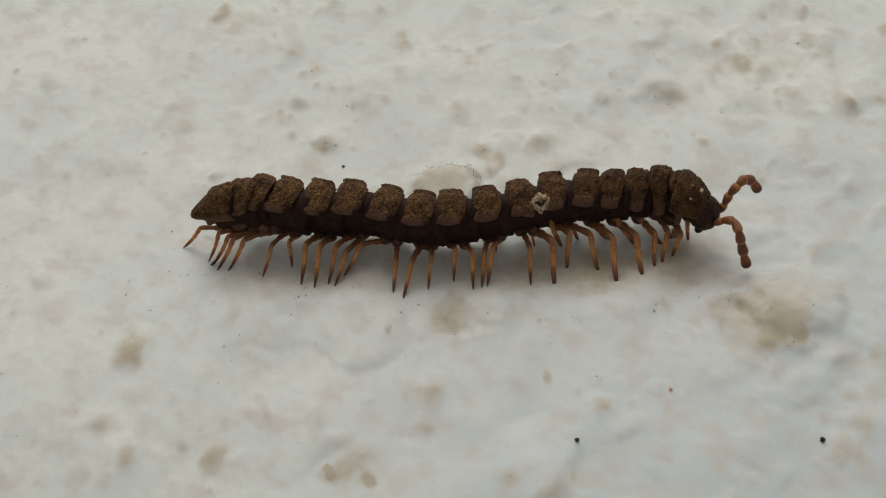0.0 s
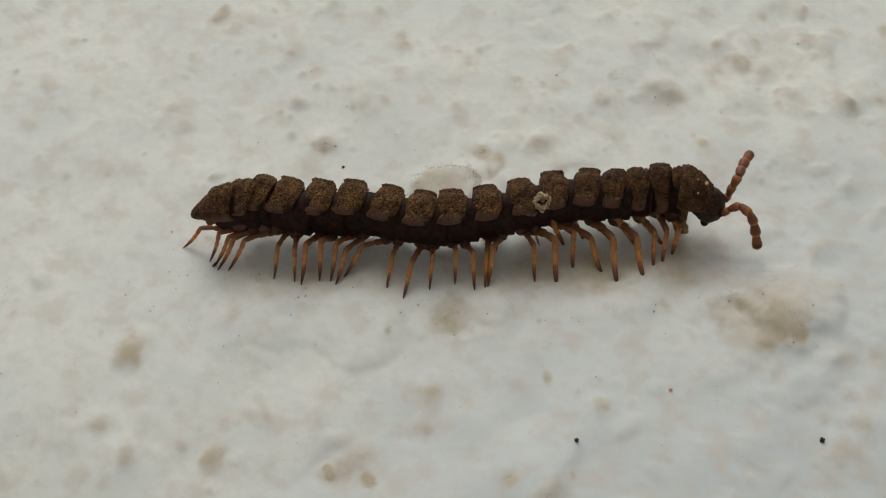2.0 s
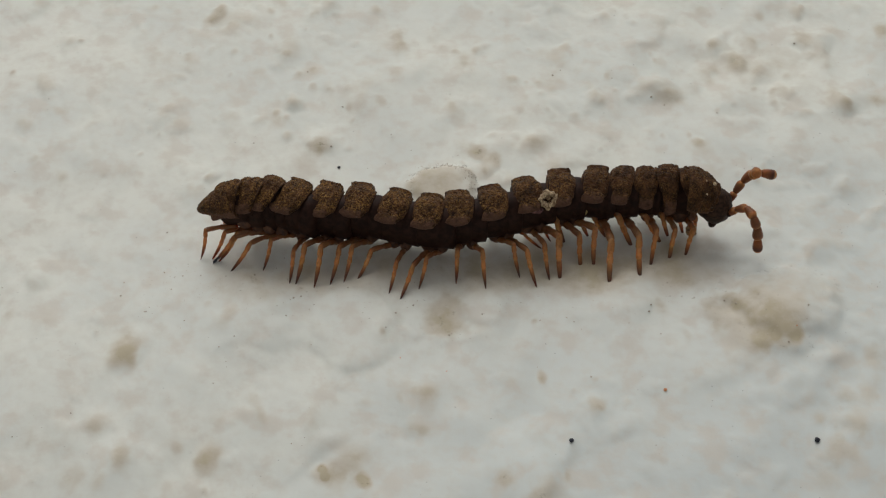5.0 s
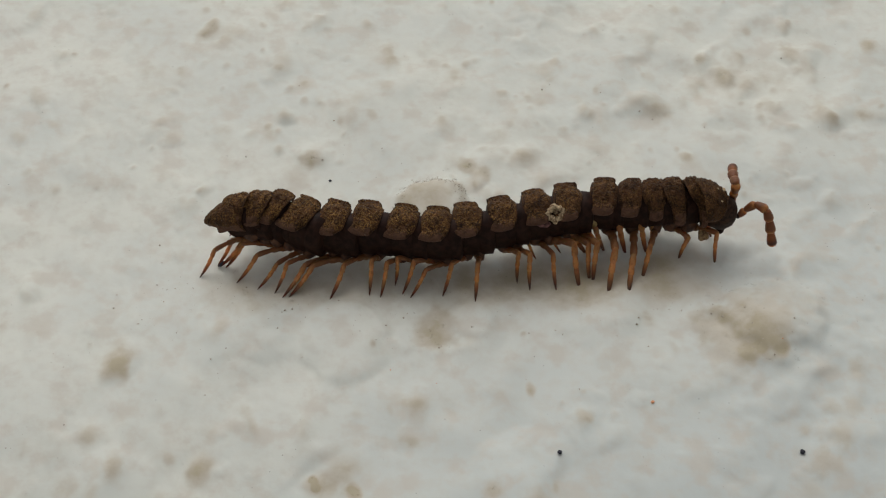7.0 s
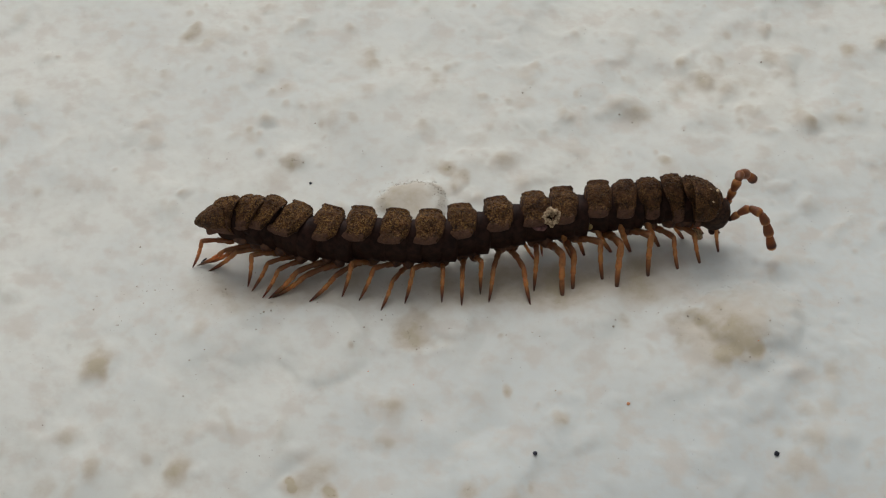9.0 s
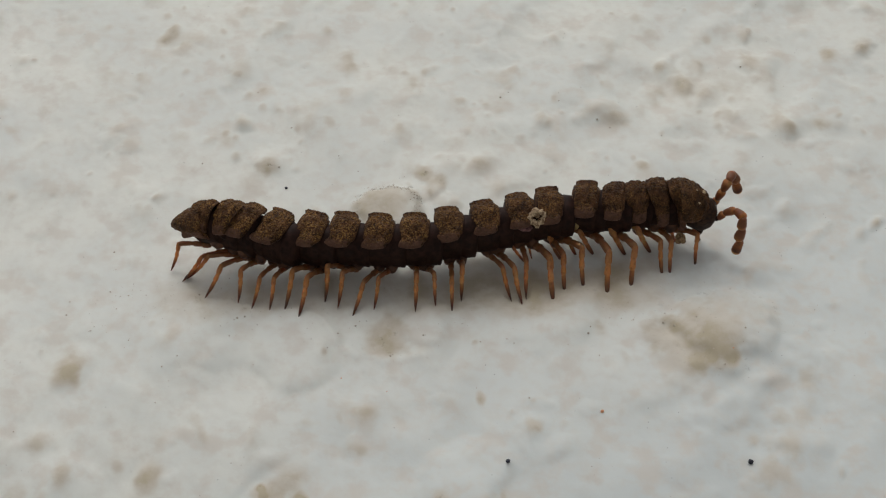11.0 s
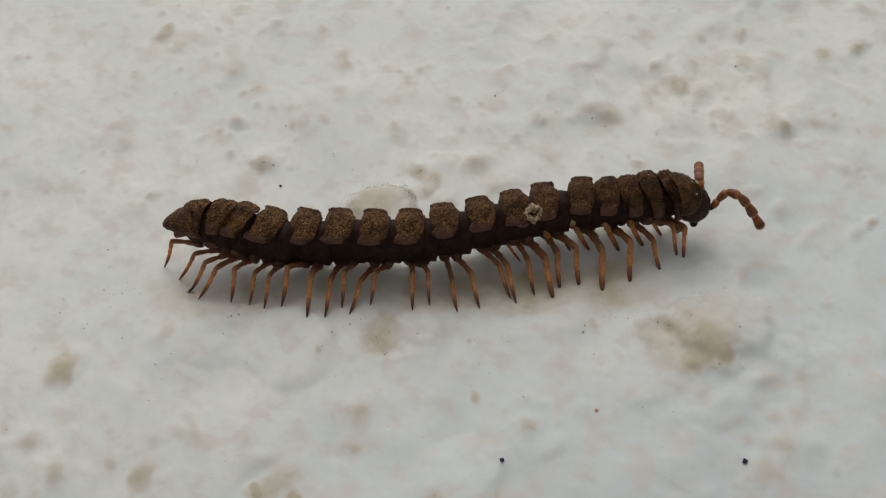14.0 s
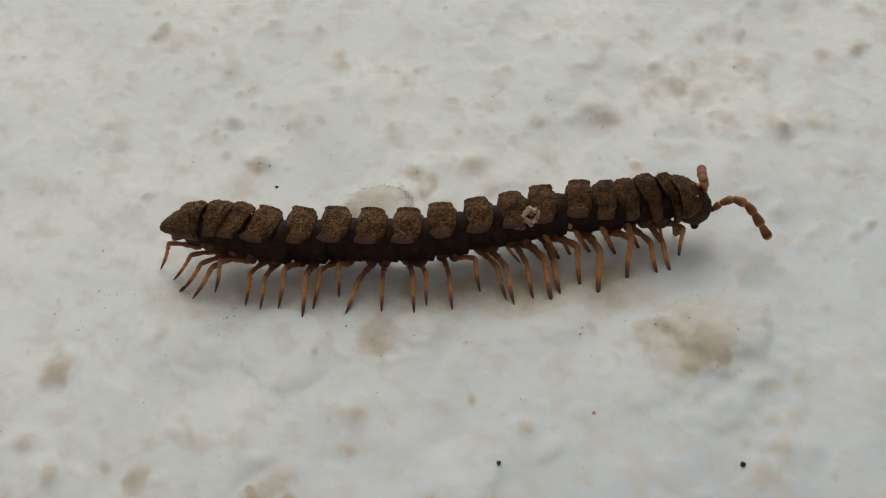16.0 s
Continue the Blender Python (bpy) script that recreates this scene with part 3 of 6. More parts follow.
def ring_body(k):
    """The ring below its plate: deep flanks, and in front a narrower collar that slips into the next ring."""
    bm = bmesh.new()
    w, length = WIDTH[k] / 2 * (0.90 - 0.20 * DROOP[k]), LENGTH[k] / 2
    snug = 0.80 if k < 4 else 0.93
    roof, floor, tip = TOP[k] - (0.28 if k < 4 else 0.10) - 0.25 * DROOP[k], BELLY[k] - 0.05, COLLAR[k]
    st = [(-1.10, 0.70), (-1.06, 0.90), (-0.96, 0.985), (-0.90, 1.0), (-0.84, 0.985), (-0.3, 1.0), (0.5, 0.985), (0.80, 0.97), (0.90, snug - 0.03), (0.98, snug - 0.04), (1.12, snug - 0.01), (1.22, snug), (tip, snug - 0.03), (tip + 0.15, 0.6)]
    tube(bm, [(length * x, 0, (roof + floor) / 2, w * r) for x, r in st], 32, flat=(roof - floor) / 2 / w)
    for v in bm.verts:
        v.co += Vector((0, v.co.y, v.co.z)).normalized() * 0.025 * noise.noise(Vector((v.co.x * 3, v.co.y * 3, v.co.z * 3 + k)))
    return bm


def tail_cone():
    bm = bmesh.new()
    st = [(-0.66, 0, 0.02, 0.05), (-0.63, 0, 0.02, 0.13), (-0.45, 0, 0.02, 0.25), (-0.15, 0, -0.02, 0.42), (0.2, 0, -0.08, 0.58), (0.6, 0, -0.15, 0.70), (1.0, 0, -0.22, 0.78)]
    tube(bm, st, 28, flat=0.95)
    layer, soil = bm.verts.layers.float.new("side"), bm.verts.layers.float.new("soil")
    bmesh.ops.subdivide_edges(bm, edges=bm.edges, cuts=2, use_grid_fill=True)
    for v in bm.verts:
        v.co += v.co.normalized() * 0.05 * noise.noise(v.co * 8)
        v[layer] = 1.0 if v.co.z < -0.02 - 0.05 * v.co.x else 0.0
        v[soil] = 0.7
    return bm


def head_shell():
    """A rounded, downturned face under the hood, with a ragged mouth edge."""
    bm = bmesh.new()
    bmesh.ops.create_uvsphere(bm, u_segments=36, v_segments=26, radius=1)
    for v in bm.verts:
        x, y, z = v.co
        n = noise.noise(v.co * 2.3) * 0.06 + noise.noise(v.co * 6) * 0.03
        low = max(0.0, -z)
        v.co = Vector(((0.62 if x > 0 else 1.0) * x + 0.22 * low, 0.66 * y * (1 - 0.25 * low), 0.80 * z - 0.12)) * (1 + n)
        if z < -0.6:
            v.co.z += 0.10 * noise.noise(Vector((x * 5, y * 5, 3)))
    return bm


def hood():
    """The first plate: a granulated vault, wide behind and drawn in towards the face, its edge thick and rolled."""
    bm = bmesh.new()
    layer, soil = bm.verts.layers.float.new("side"), bm.verts.layers.float.new("soil")
    nu, nv, skins = 40, 56, []
    for thick in (0.0, 0.12):
        rows = []
        for i in range(nu + 1):
            u = i / nu
            row = []
            for j in range(nv + 1):
                v = -1 + 2 * j / nv
                wide = (1.05 - 0.45 * u ** 1.6) - thick
                a = v * (1.72 - 0.10 * u)
                x = -0.88 + 1.68 * u + 0.42 * v * v * (1 - u) + 0.06 * abs(v) * u
                tall = (0.76 + 0.62 * u - 0.96 * u * u) - thick
                y, z = wide * math.sin(a), -0.42 + tall * math.cos(a) - 0.22 * v * v
                p = Vector((x, y, z))
                n = 0.05 * noise.noise(p * 3) + 0.035 * noise.noise(p * 7) + 0.04 * noise.noise(p * 14)
                edge = min(1.0, (1 - abs(v)) * 9) * min(1.0, min(u, 1 - u) * 9)
                vert = bm.verts.new(p + Vector((0, math.sin(a), math.cos(a))) * (n * edge - 0.06 * (1 - edge) * (thick == 0)))
                vert[layer], vert[soil] = abs(v) * 0.92, SOIL[19]
                row.append(vert)
            rows.append(row)
        skins.append(rows)
    top, low = skins
    for i in range(nu):
        for j in range(nv):
            bm.faces.new((top[i][j], top[i][j + 1], top[i + 1][j + 1], top[i + 1][j]))
            bm.faces.new((low[i][j], low[i + 1][j], low[i + 1][j + 1], low[i][j + 1]))
    loop = [(0, j) for j in range(nv)] + [(i, nv) for i in range(nu)] + [(nu, j) for j in range(nv, 0, -1)] + [(i, 0) for i in range(nu, 0, -1)]
    for (a, b), (c, d) in zip(loop, loop[1:] + loop[:1]):
        bm.faces.new((top[a][b], top[c][d], low[c][d], low[a][b]))
    return bm


rings = []
for k in range(18):
    if k == 0:
        ring = part("tail_segment", tail_cone(), PLATE, millipede, "pointed brown tail cone")
        last = back_plate(0)
        for v in last.verts:
            v.co += Vector((0.5, 0, 0.10))
        part("back_plate", last, PLATE, ring, "granular umber plate dusted with ochre soil")
    else:
        ring = part("body_ring", ring_body(k), SHELL, millipede, "smooth blackish ring shell")
        part("back_plate", back_plate(k), PLATE, ring, "granular umber plate dusted with ochre soil")
    rings.append(ring)
rings.append(part("neck_shield", hood(), PLATE, millipede, "granular brown shield hooding the head"))
head = part("head", head_shell(), HEAD, millipede, "dark brown rounded head")
for x, y, z, size in ((0.12, -0.20, 0.42, 0.17), (0.25, -0.52, 0.02, 0.13), (-0.32, -0.35, 0.55, 0.09), (-0.1, -0.72, 0.22, 0.09)):
    fleck = pebble(size, size * 50, 0.4, 0.5)
    for v in fleck.verts:
        v.co += Vector((x, y, z))
    part("lime_fleck", fleck, CRUMB, rings[18], "pale fleck of lime on the shield")
for y in (-0.2, 0.2):
    jaw = pebble(0.36, 3 + y, 0.12, 1.1)
    for v in jaw.verts:
        v.co += Vector((0.22, y, -1.05))
    part("jaw", jaw, HEAD, head)
for y in (-0.40, 0.40):
    socket = pebble(0.24, 8 + y, 0.1, 1.0)
    for v in socket.verts:
        v.co += Vector((0.50, y, -0.02))
    part("feeler_socket", socket, HEAD, head)
rings.append(head)

UPPER, LOWER = 1.42, 1.62


def upper_leg():
    """Hip to knee: three short joints, each swollen towards its end, bowed a little upwards."""
    bm = bmesh.new()
    st = [(-0.20, .10), (0.0, .150), (0.18, .158), (0.28, .118), (0.33, .122), (0.56, .138), (0.64, .134), (0.71, .096), (0.77, .100), (1.1, .120), (1.30, .122), (1.40, .098), (1.46, .06)]
    return tube(bm, [(x, 0, 0.05 * math.sin(max(0, x) / 1.42 * math.pi), r) for x, r in st], 12, (0, 0.45))


def lower_leg():
    """Knee to claw: two short joints, then the long tapering foot with its claw."""
    bm = bmesh.new()
    st = [(-0.08, .05), (-0.02, .092), (0.13, .110), (0.32, .114), (0.39, .082), (0.43, .088), (0.62, .106), (0.69, .102), (0.74, .075), (0.79, .085), (1.0, .086), (1.25, .064), (1.42, .043), (1.52, .027), (1.57, .015), (1.62, .004)]
    return tube(bm, [(x, 0, -0.07 * math.sin(x / 1.62 * math.pi), r) for x, r in st], 12, (0.45, 1.0))


# which ring bears each pair of legs, and how far before its middle
SEAT = (1, 2, 2, 3, 3, 4, 4, 5, 5, 6, 6, 7, 7, 8, 8, 9, 9, 10, 10, 11, 11, 12, 12, 13, 14, 15, 16, 17)
FORE = (0.1,) + (0.05, 0.4) * 11 + (0.3, 0.2, 0.2, 0.1, 0.1)


def hip():
    """The swollen root in which a leg turns."""
    bm = pebble(0.46, 4, 0.14, 1.1)
    for v in bm.verts:
        v.co.z -= 0.17
    return bm


first_hip = None
for k in range(28):
    for side in (-1, 1):
        if first_hip is None:
            h = first_hip = part("hip", hip(), HIP, rings[SEAT[k]], "brown swollen leg root")
        else:
            h = first_hip.copy()
            scene.collection.objects.link(h)
            h.parent = rings[SEAT[k]]
        h.matrix_basis = mm(FORE[k] * 1.3 - 0.02, side * (HIP_OUT - 0.06), BELLY[SEAT[k]] + 0.10, 0, 0, 40 * k)
        h.scale = (1.8, 1.3, 1.7) if k > 18 else (1.55, 1.1, 1.35)

legs = []
first_upper = first_lower = None
for k in range(28):
    for side in (-1, 1):
        if first_upper is None:
            first_upper = part("leg", upper_leg(), LEG, millipede, "amber brown jointed leg")
            first_lower = part("lower_leg", lower_leg(), LEG, first_upper, "amber shin darkening to its claw")
            u, l = first_upper, first_lower
        else:
            u, l = first_upper.copy(), first_lower.copy()
            scene.collection.objects.link(u)
            scene.collection.objects.link(l)
            l.parent = u
        legs.append((u, l))

ARTICLE = (0.40, 0.56, 0.60, 0.56, 0.60, 0.66)


def article(k):
    """One bead of a feeler: narrow at its root, swollen towards its end."""
    bm = bmesh.new()
    n, fat = ARTICLE[k], (0.15, 0.17, 0.185, 0.19, 0.205, 0.195)[k]
    st = [(-0.03, 0.05), (0.0, 0.55), (0.12, 0.74), (0.4, 0.90), (0.65, 1.0), (0.82, 0.97), (0.93, 0.78), (1.0, 0.5)]
    return tube(bm, [(x * n, 0, 0, r * fat * 1.08) for x, r in st], 14, (0, 1.12 if k == 5 else 0.75))


feelers = {}
for name in ("far", "near"):
    root = part("antenna", article(0), FEELER, millipede, "reddish brown beaded antenna with a dark club")
    beads = [root]
    for k in range(1, 6):
        beads.append(part("antenna_segment", article(k), FEELER_TIP if k == 5 else FEELER, root, "dark brown end bead" if k == 5 else ""))
    feelers[name] = beads

# crumbs that ride on the animal
def lime_crumb():
    """A ragged ring of lime with a hollow middle and a flake or two at its foot."""
    bm = bmesh.new()
    loops = []
    for k in range(26):
        a = 2 * math.pi * k / 26
        c = Vector((math.cos(a), math.sin(a), 0))
        far = 0.27 + 0.12 * noise.noise(c * 2.1)
        loop = []
        for n in range(9):
            b = 2 * math.pi * n / 9
            fat = 0.12 * (1 + 0.8 * noise.noise(c * 3.3 + Vector((0, n * 0.4, 5))))
            loop.append(bm.verts.new(c * (far + fat * math.cos(b)) + Vector((0, 0, fat * math.sin(b)))))
        loops.append(loop)
    for p, q in zip(loops, loops[1:] + loops[:1]):
        for n in range(9):
            bm.faces.new((p[n], p[(n + 1) % 9], q[(n + 1) % 9], q[n]))
    for k, (x, y, size) in enumerate(((0.32, -0.20, 0.26), (0.05, 0.05, 0.22), (-0.36, -0.10, 0.20))):
        flake = pebble(size, k + 2, 0.5, 0.5)
        me = bpy.data.meshes.new("flake")
        for v in flake.verts:
            v.co += Vector((x, y, -0.10))
        flake.to_mesh(me)
        flake.free()
        bm.from_mesh(me)
        bpy.data.meshes.remove(me)
    return bm


crumb = part("lime_crumb", lime_crumb(), CRUMB, None)
tagged(crumb, "pale beige lime crumb stuck to the millipede's back", "crumb")
clot = part("soil_clot", pebble(0.34, 5, 0.3, 0.35), SOOT, None)
for v in clot.data.vertices:
    v.co.y *= 0.3
tagged(clot, "black sliver of soil stuck to a hind foot", "crumb")
smear = part("soil_crumb", pebble(0.62, 9, 0.35, 0.5, 3), WINE, None)
for v in smear.data.vertices:
    v.co.y *= 0.45
tagged(smear, "wine-red crumb of soil stuck below the lime crumb", "crumb")
crust = part("lime_crust", pebble(0.46, 12, 0.5, 0.8, 3), PALE, None)
tagged(crust, "ochre crust of lime and soil on the foremost leg", "crumb")
grain = part("sand_grain", pebble(0.42, 7, 0.3, 0.8, 3), GRAIN, None)
tagged(grain, "ochre sand grain caught beneath the millipede", "grain")

# ---- specks lying on the plaster ----
def speck(name, x, y, size, material, label, seed):
    ob = part(name, pebble(0.82 * size if material is DIRT else size, seed, 0.35, 0.7), material, None)
    ob.matrix_world = mm(x, y, ground_height(x, y) - 0.03 * size, 0, 0, seed * 47)
    return tagged(ob, label, "speck", "specks on the plaster")


speck("dirt_bead", 4.96, -9.63, 0.18, SOOT, "round blue-black bead of dirt on white plaster", 1)
speck("dirt_bead", 14.08, -9.56, 0.20, SOOT, "round blue-black bead of dirt on white plaster", 2)
speck("dirt_bead", -4.24, 4.85, 0.13, SOOT, "round blue-black bead of dirt on white plaster", 3)
speck("soil_crumb", -11.15, 1.06, 0.09, DIRT, "small grey-brown soil crumb on white plaster", 4)
speck("rust_speck", 8.63, -7.28, 0.14, RUST, "tiny rust-red speck on white plaster", 5)
speck("soil_crumb", -8.54, -6.94, 0.07, DIRT, "small grey-brown soil crumb on white plaster", 6)
speck("soil_crumb", 5.46, 11.14, 0.07, DIRT, "small grey-brown soil crumb on white plaster", 7)
speck("soil_crumb", 5.34, -3.88, 0.07, DIRT, "small grey-brown soil crumb on white plaster", 8)
speck("soil_crumb", -2.03, -4.28, 0.07, DIRT, "small grey-brown soil crumb on white plaster", 9)
speck("soil_crumb", 8.40, -3.12, 0.09, DIRT, "small grey-brown soil crumb on white plaster", 10)
speck("rust_speck", 13.89, -4.58, 0.05, RUST, "tiny rust-red speck on white plaster", 11)
speck("soil_crumb", -13.76, -8.33, 0.07, DIRT, "small grey-brown soil crumb on white plaster", 12)
speck("rust_speck", 0.35, -6.33, 0.05, RUST, "tiny rust-red speck on white plaster", 13)
speck("soil_crumb", -4.90, -5.09, 0.06, DIRT, "small grey-brown soil crumb on white plaster", 14)
speck("soil_crumb", -12.57, -1.75, 0.07, DIRT, "small grey-brown soil crumb on white plaster", 15)
speck("soil_crumb", -10.95, 0.07, 0.06, DIRT, "small grey-brown soil crumb on white plaster", 16)
speck("soil_crumb", 5.28, -1.07, 0.06, DIRT, "small grey-brown soil crumb on white plaster", 17)
speck("soil_crumb", 8.68, -4.54, 0.07, DIRT, "small grey-brown soil crumb on white plaster", 18)
speck("soil_crumb", 0.50, 9.49, 0.05, DIRT, "small grey-brown soil crumb on white plaster", 19)
speck("soil_crumb", 4.01, -3.78, 0.07, DIRT, "small grey-brown soil crumb on white plaster", 20)
speck("soil_crumb", -0.61, -9.19, 0.05, DIRT, "small grey-brown soil crumb on white plaster", 21)
speck("rust_speck", -1.44, -5.65, 0.05, RUST, "tiny rust-red speck on white plaster", 22)
# more crumbs: x, y, size
CRUMBS_BEHIND = [
    (-4.61, 6.03, 0.1), (-7.95, 6.2, 0.08), (-1.18, 5.89, 0.06), (0.83, 5.52, 0.05), (-4.22, 8.58, 0.09), (5.1, 10.78, 0.11), (16.26, 13.08, 0.11),
    (9.39, 9.16, 0.11), (9.94, 8.73, 0.09), (12.17, 8.08, 0.08), (-3.02, 4.79, 0.05), (1.3, 4.28, 0.05), (-2.05, 6.78, 0.07), (12.32, 12.74, 0.06),
    (7.73, 10.42, 0.07), (18.09, 11.8, 0.05), (17.22, 8.12, 0.05), (-5.89, 10.98, 0.09),
]
CRUMBS_BEFORE = [
    (-10.25, -1.41, 0.08), (-7.35, -1.46, 0.1), (-9.94, -3.83, 0.07), (-7.89, -4.8, 0.07), (-8.45, -5.28, 0.08), (-6.99, -2.9, 0.05), (-5.72, -2.67, 0.1),
    (-5.43, -2.59, 0.09), (-12.61, -2.47, 0.09), (-5.95, -3.67, 0.08), (-12.38, -5.33, 0.06), (-3.58, -2.27, 0.07), (-3.99, -2.7, 0.05), (-0.97, -3.05, 0.1),
    (-0.82, -2.79, 0.06), (-1.65, -3.52, 0.09), (1.74, -3.63, 0.08), (0.45, -4.54, 0.09), (8.3, -3.46, 0.12), (7.47, -4.08, 0.05), (5.86, -6.61, 0.08),
    (3.83, -6.06, 0.05), (13.51, -5.28, 0.1), (12.6, -2.9, 0.09), (14.47, -3.59, 0.09), (-17.4, -2.05, 0.07), (-16.87, -6.48, 0.09), (-15.81, -9.37, 0.06),
    (-8.5, -1.52, 0.06), (11.32, -2.9, 0.1), (11.73, -3.14, 0.11),
]
for k, (x, y, size) in enumerate(CRUMBS_BEHIND + CRUMBS_BEFORE):
    speck("soil_crumb", x, y, size, DIRT, "small grey-brown soil crumb on white plaster", 30 + k)


BLISTER = (0.12, 3.62)


def dust():
    """Fine soil dust strewn over the plaster in loose drifts, thickest round the animal."""
    rnd = random.Random(11)
    spots = []
    for k in range(120):
        near = rnd.random() < 0.85
        x, y = (rnd.uniform(-12, 12), rnd.gauss(-2.1, 1.0)) if near else (rnd.uniform(-20, 21), rnd.uniform(-12, 17))
        for n in range(rnd.choice((1, 1, 2, 3, 5, 7))):
            spots.append((x + rnd.gauss(0, 0.35), y + rnd.gauss(0, 0.35)))
    # a dirty rim round the blister behind the animal
    for k in range(420):
        a = rnd.gauss(1.1, 1.3)
        r = rnd.gauss(1.28, 0.14)
        spots.append((BLISTER[0] + r * math.cos(a), BLISTER[1] + 0.95 * r * math.sin(a)))
    # and a scatter of grit on the stained mound before it
    for k in range(45):
        spots.append((rnd.gauss(12.4, 1.3), rnd.gauss(-3.6, 0.9)))
    spots = np.array(spots)
    heights = ground_shape(spots[:, 0], spots[:, 1])[0]
    verts, faces = [], []
    for (x, y), z in zip(spots, heights):
        size = min(0.06, 0.016 * rnd.paretovariate(2.2))
        turn = Euler((rnd.uniform(-0.4, 0.4), rnd.uniform(-0.4, 0.4), rnd.random() * 6)).to_matrix()
        base, long = len(verts), size * rnd.uniform(0.6, 2.2)
        for c in ((long, 0, 0), (0, size, 0), (-long, 0, 0), (0, -size, 0), (0, 0, size * 0.7), (0, 0, -size * 0.7)):
            p = turn @ (Vector(c) * (0.5 * rnd.uniform(0.7, 1.3)))
            verts.append(((x + p.x) * 0.001, (y + p.y) * 0.001, (z + size * 0.2 + p.z) * 0.001))
        for n in range(4):
            m = (n + 1) % 4
            faces += [(base + n, base + m, base + 4), (base + m, base + n, base + 5)]
    me = bpy.data.meshes.new("soil_dust")
    me.from_pydata(verts, [], faces)
    me.materials.append(DIRT)
    return tagged(new("soil_dust", me), "fine dark soil dust strewn over the plaster", "dust", kind="stuff")


dust()


# ---- movement ----
def crawl(rows):
    """Moves the animal with its ninth ring, and every ring on it."""
    base = rows[9]
    walk(millipede, [(t, mm(x, y, 0)) for t, x, y, turn in base])
    for k, ring in enumerate(rings):
        walk(ring, [(t, mm(x - b[1], y - b[2], HEIGHT[k], 0, PITCH[k], turn)) for (t, x, y, turn), b in zip(rows[k], base)])
    ride = [(t, mm(x, y, HEIGHT[12], 0, 0, turn)) for t, x, y, turn in rows[12]]
    walk(crumb, [(t, m @ mm(-0.50, -0.86, 0.42, 50, 0, 20)) for t, m in ride])
    walk(smear, [(t, m @ mm(-0.98, -0.90, -0.08, 70, 10, 8)) for t, m in ride])
    ride = [(t, mm(x, y, HEIGHT[13], 0, 0, turn)) for t, x, y, turn in rows[13]]
    walk(grain, [(t, m @ mm(-0.35, -0.85, -0.62)) for t, m in ride])
    ride = [(t, mm(x, y, HEIGHT[17], 0, 0, turn)) for t, x, y, turn in rows[17]]
    walk(crust, [(t, m @ mm(0.30, -0.80, -1.70, 50, 0, 0)) for t, m in ride])
    crawl.base = base


def reach(hip, foot, size, lean):
    """The poses of thigh and shin that bring a leg of that size from hip to foot. Its knee rises, and leans forwards or back."""
    a, b = UPPER * size, LOWER * size
    d = foot - hip
    dist = min(max(d.length, b - a + 0.12), a + b - 0.03)
    d.normalize()
    hinge = d.cross(Vector((0, 0, 1))).normalized()
    rise = hinge.cross(d)
    rise = (rise * math.cos(lean) + hinge * math.sin(lean)).normalized()
    along = (a * a + dist * dist - b * b) / (2 * dist)
    knee = hip + d * along + rise * math.sqrt(max(0.0, a * a - along * along))
    x = (knee - hip).normalized()
    y = rise.cross(d).normalized()
    turn = Matrix((x, y, x.cross(y))).transposed().to_4x4()
    bend = math.pi - math.acos(max(-1, min(1, (a * a + b * b - dist * dist) / (2 * a * b))))
    return Matrix.Translation(hip * 0.001) @ turn, mm(UPPER, 0, 0, 0, math.degrees(bend), 0)


def step(k, ring_rows, place, rows):
    """Sets the feet of leg pair k: rows of (seconds, x, y) for the near foot; its twin across the body mirrors it more tightly."""
    hips, feet, leans = {-1: [], 1: []}, {-1: [], 1: []}, {-1: [], 1: []}
    ring = SEAT[k]
    stray = 0.45 if k > 17 else 0.2
    root = HEIGHT[ring] + BELLY[ring] - 0.04
    for (t, x, y, turn), (_, fx, fy), (_, ox, oy, _) in zip(ring_rows, rows, crawl.base):
        away = Matrix.Rotation(radians(turn), 3, "Z")
        foot = away.inverted() @ Vector((fx - x, fy - y, 0))
        for side in (-1, 1):
            hip = Vector((x, y, root)) + away @ Vector((place * 1.3, side * HIP_OUT, 0))
            f = Vector((x, y, 0)) + away @ Vector((foot.x if side < 0 else foot.x + stray, foot.y if side < 0 else (-0.25 if k < 18 else 0.2) * foot.y, 0))
            f.z = ground_height(f.x, f.y)
            hips[side].append(hip - Vector((ox, oy, 0)))
            feet[side].append(f - Vector((ox, oy, 0)))
            # knees point to the tail in the rear half of the body, to the head in the front half
            bias = 0.18 * max(-1, min(1, (k - 14) / 9))
            leans[side].append(max(-1.35, min(1.35, 0.18 * math.tanh((foot.x - place * 1.3) / 0.65) + bias)) * side)
    if k == 2:
        walk(clot, [(t, mm(fx + 0.1, fy + 0.05, ground_height(fx, fy) + 0.08, 0, -25, 40)) for t, fx, fy in rows])
    farthest = sorted((f - h).length for h, f in zip(hips[-1], feet[-1]))[21]
    size = min(1.3, max(0.82, farthest / (UPPER + LOWER) / 0.93))
    for n, side in enumerate((-1, 1)):
        u, l = legs[2 * k + n]
        big = size if side < 0 else size * (0.66 if k < 20 else 0.92)
        fat = big * (1.25 if k > 19 else 1.04)
        u.scale = (big, fat, fat)
        poses = [reach(h, f, big, s) for h, f, s in zip(hips[side], feet[side], leans[side])]
        walk(u, [(row[0], p[0]) for row, p in zip(rows, poses)])
        walk(l, [(row[0], p[1]) for row, p in zip(rows, poses)])


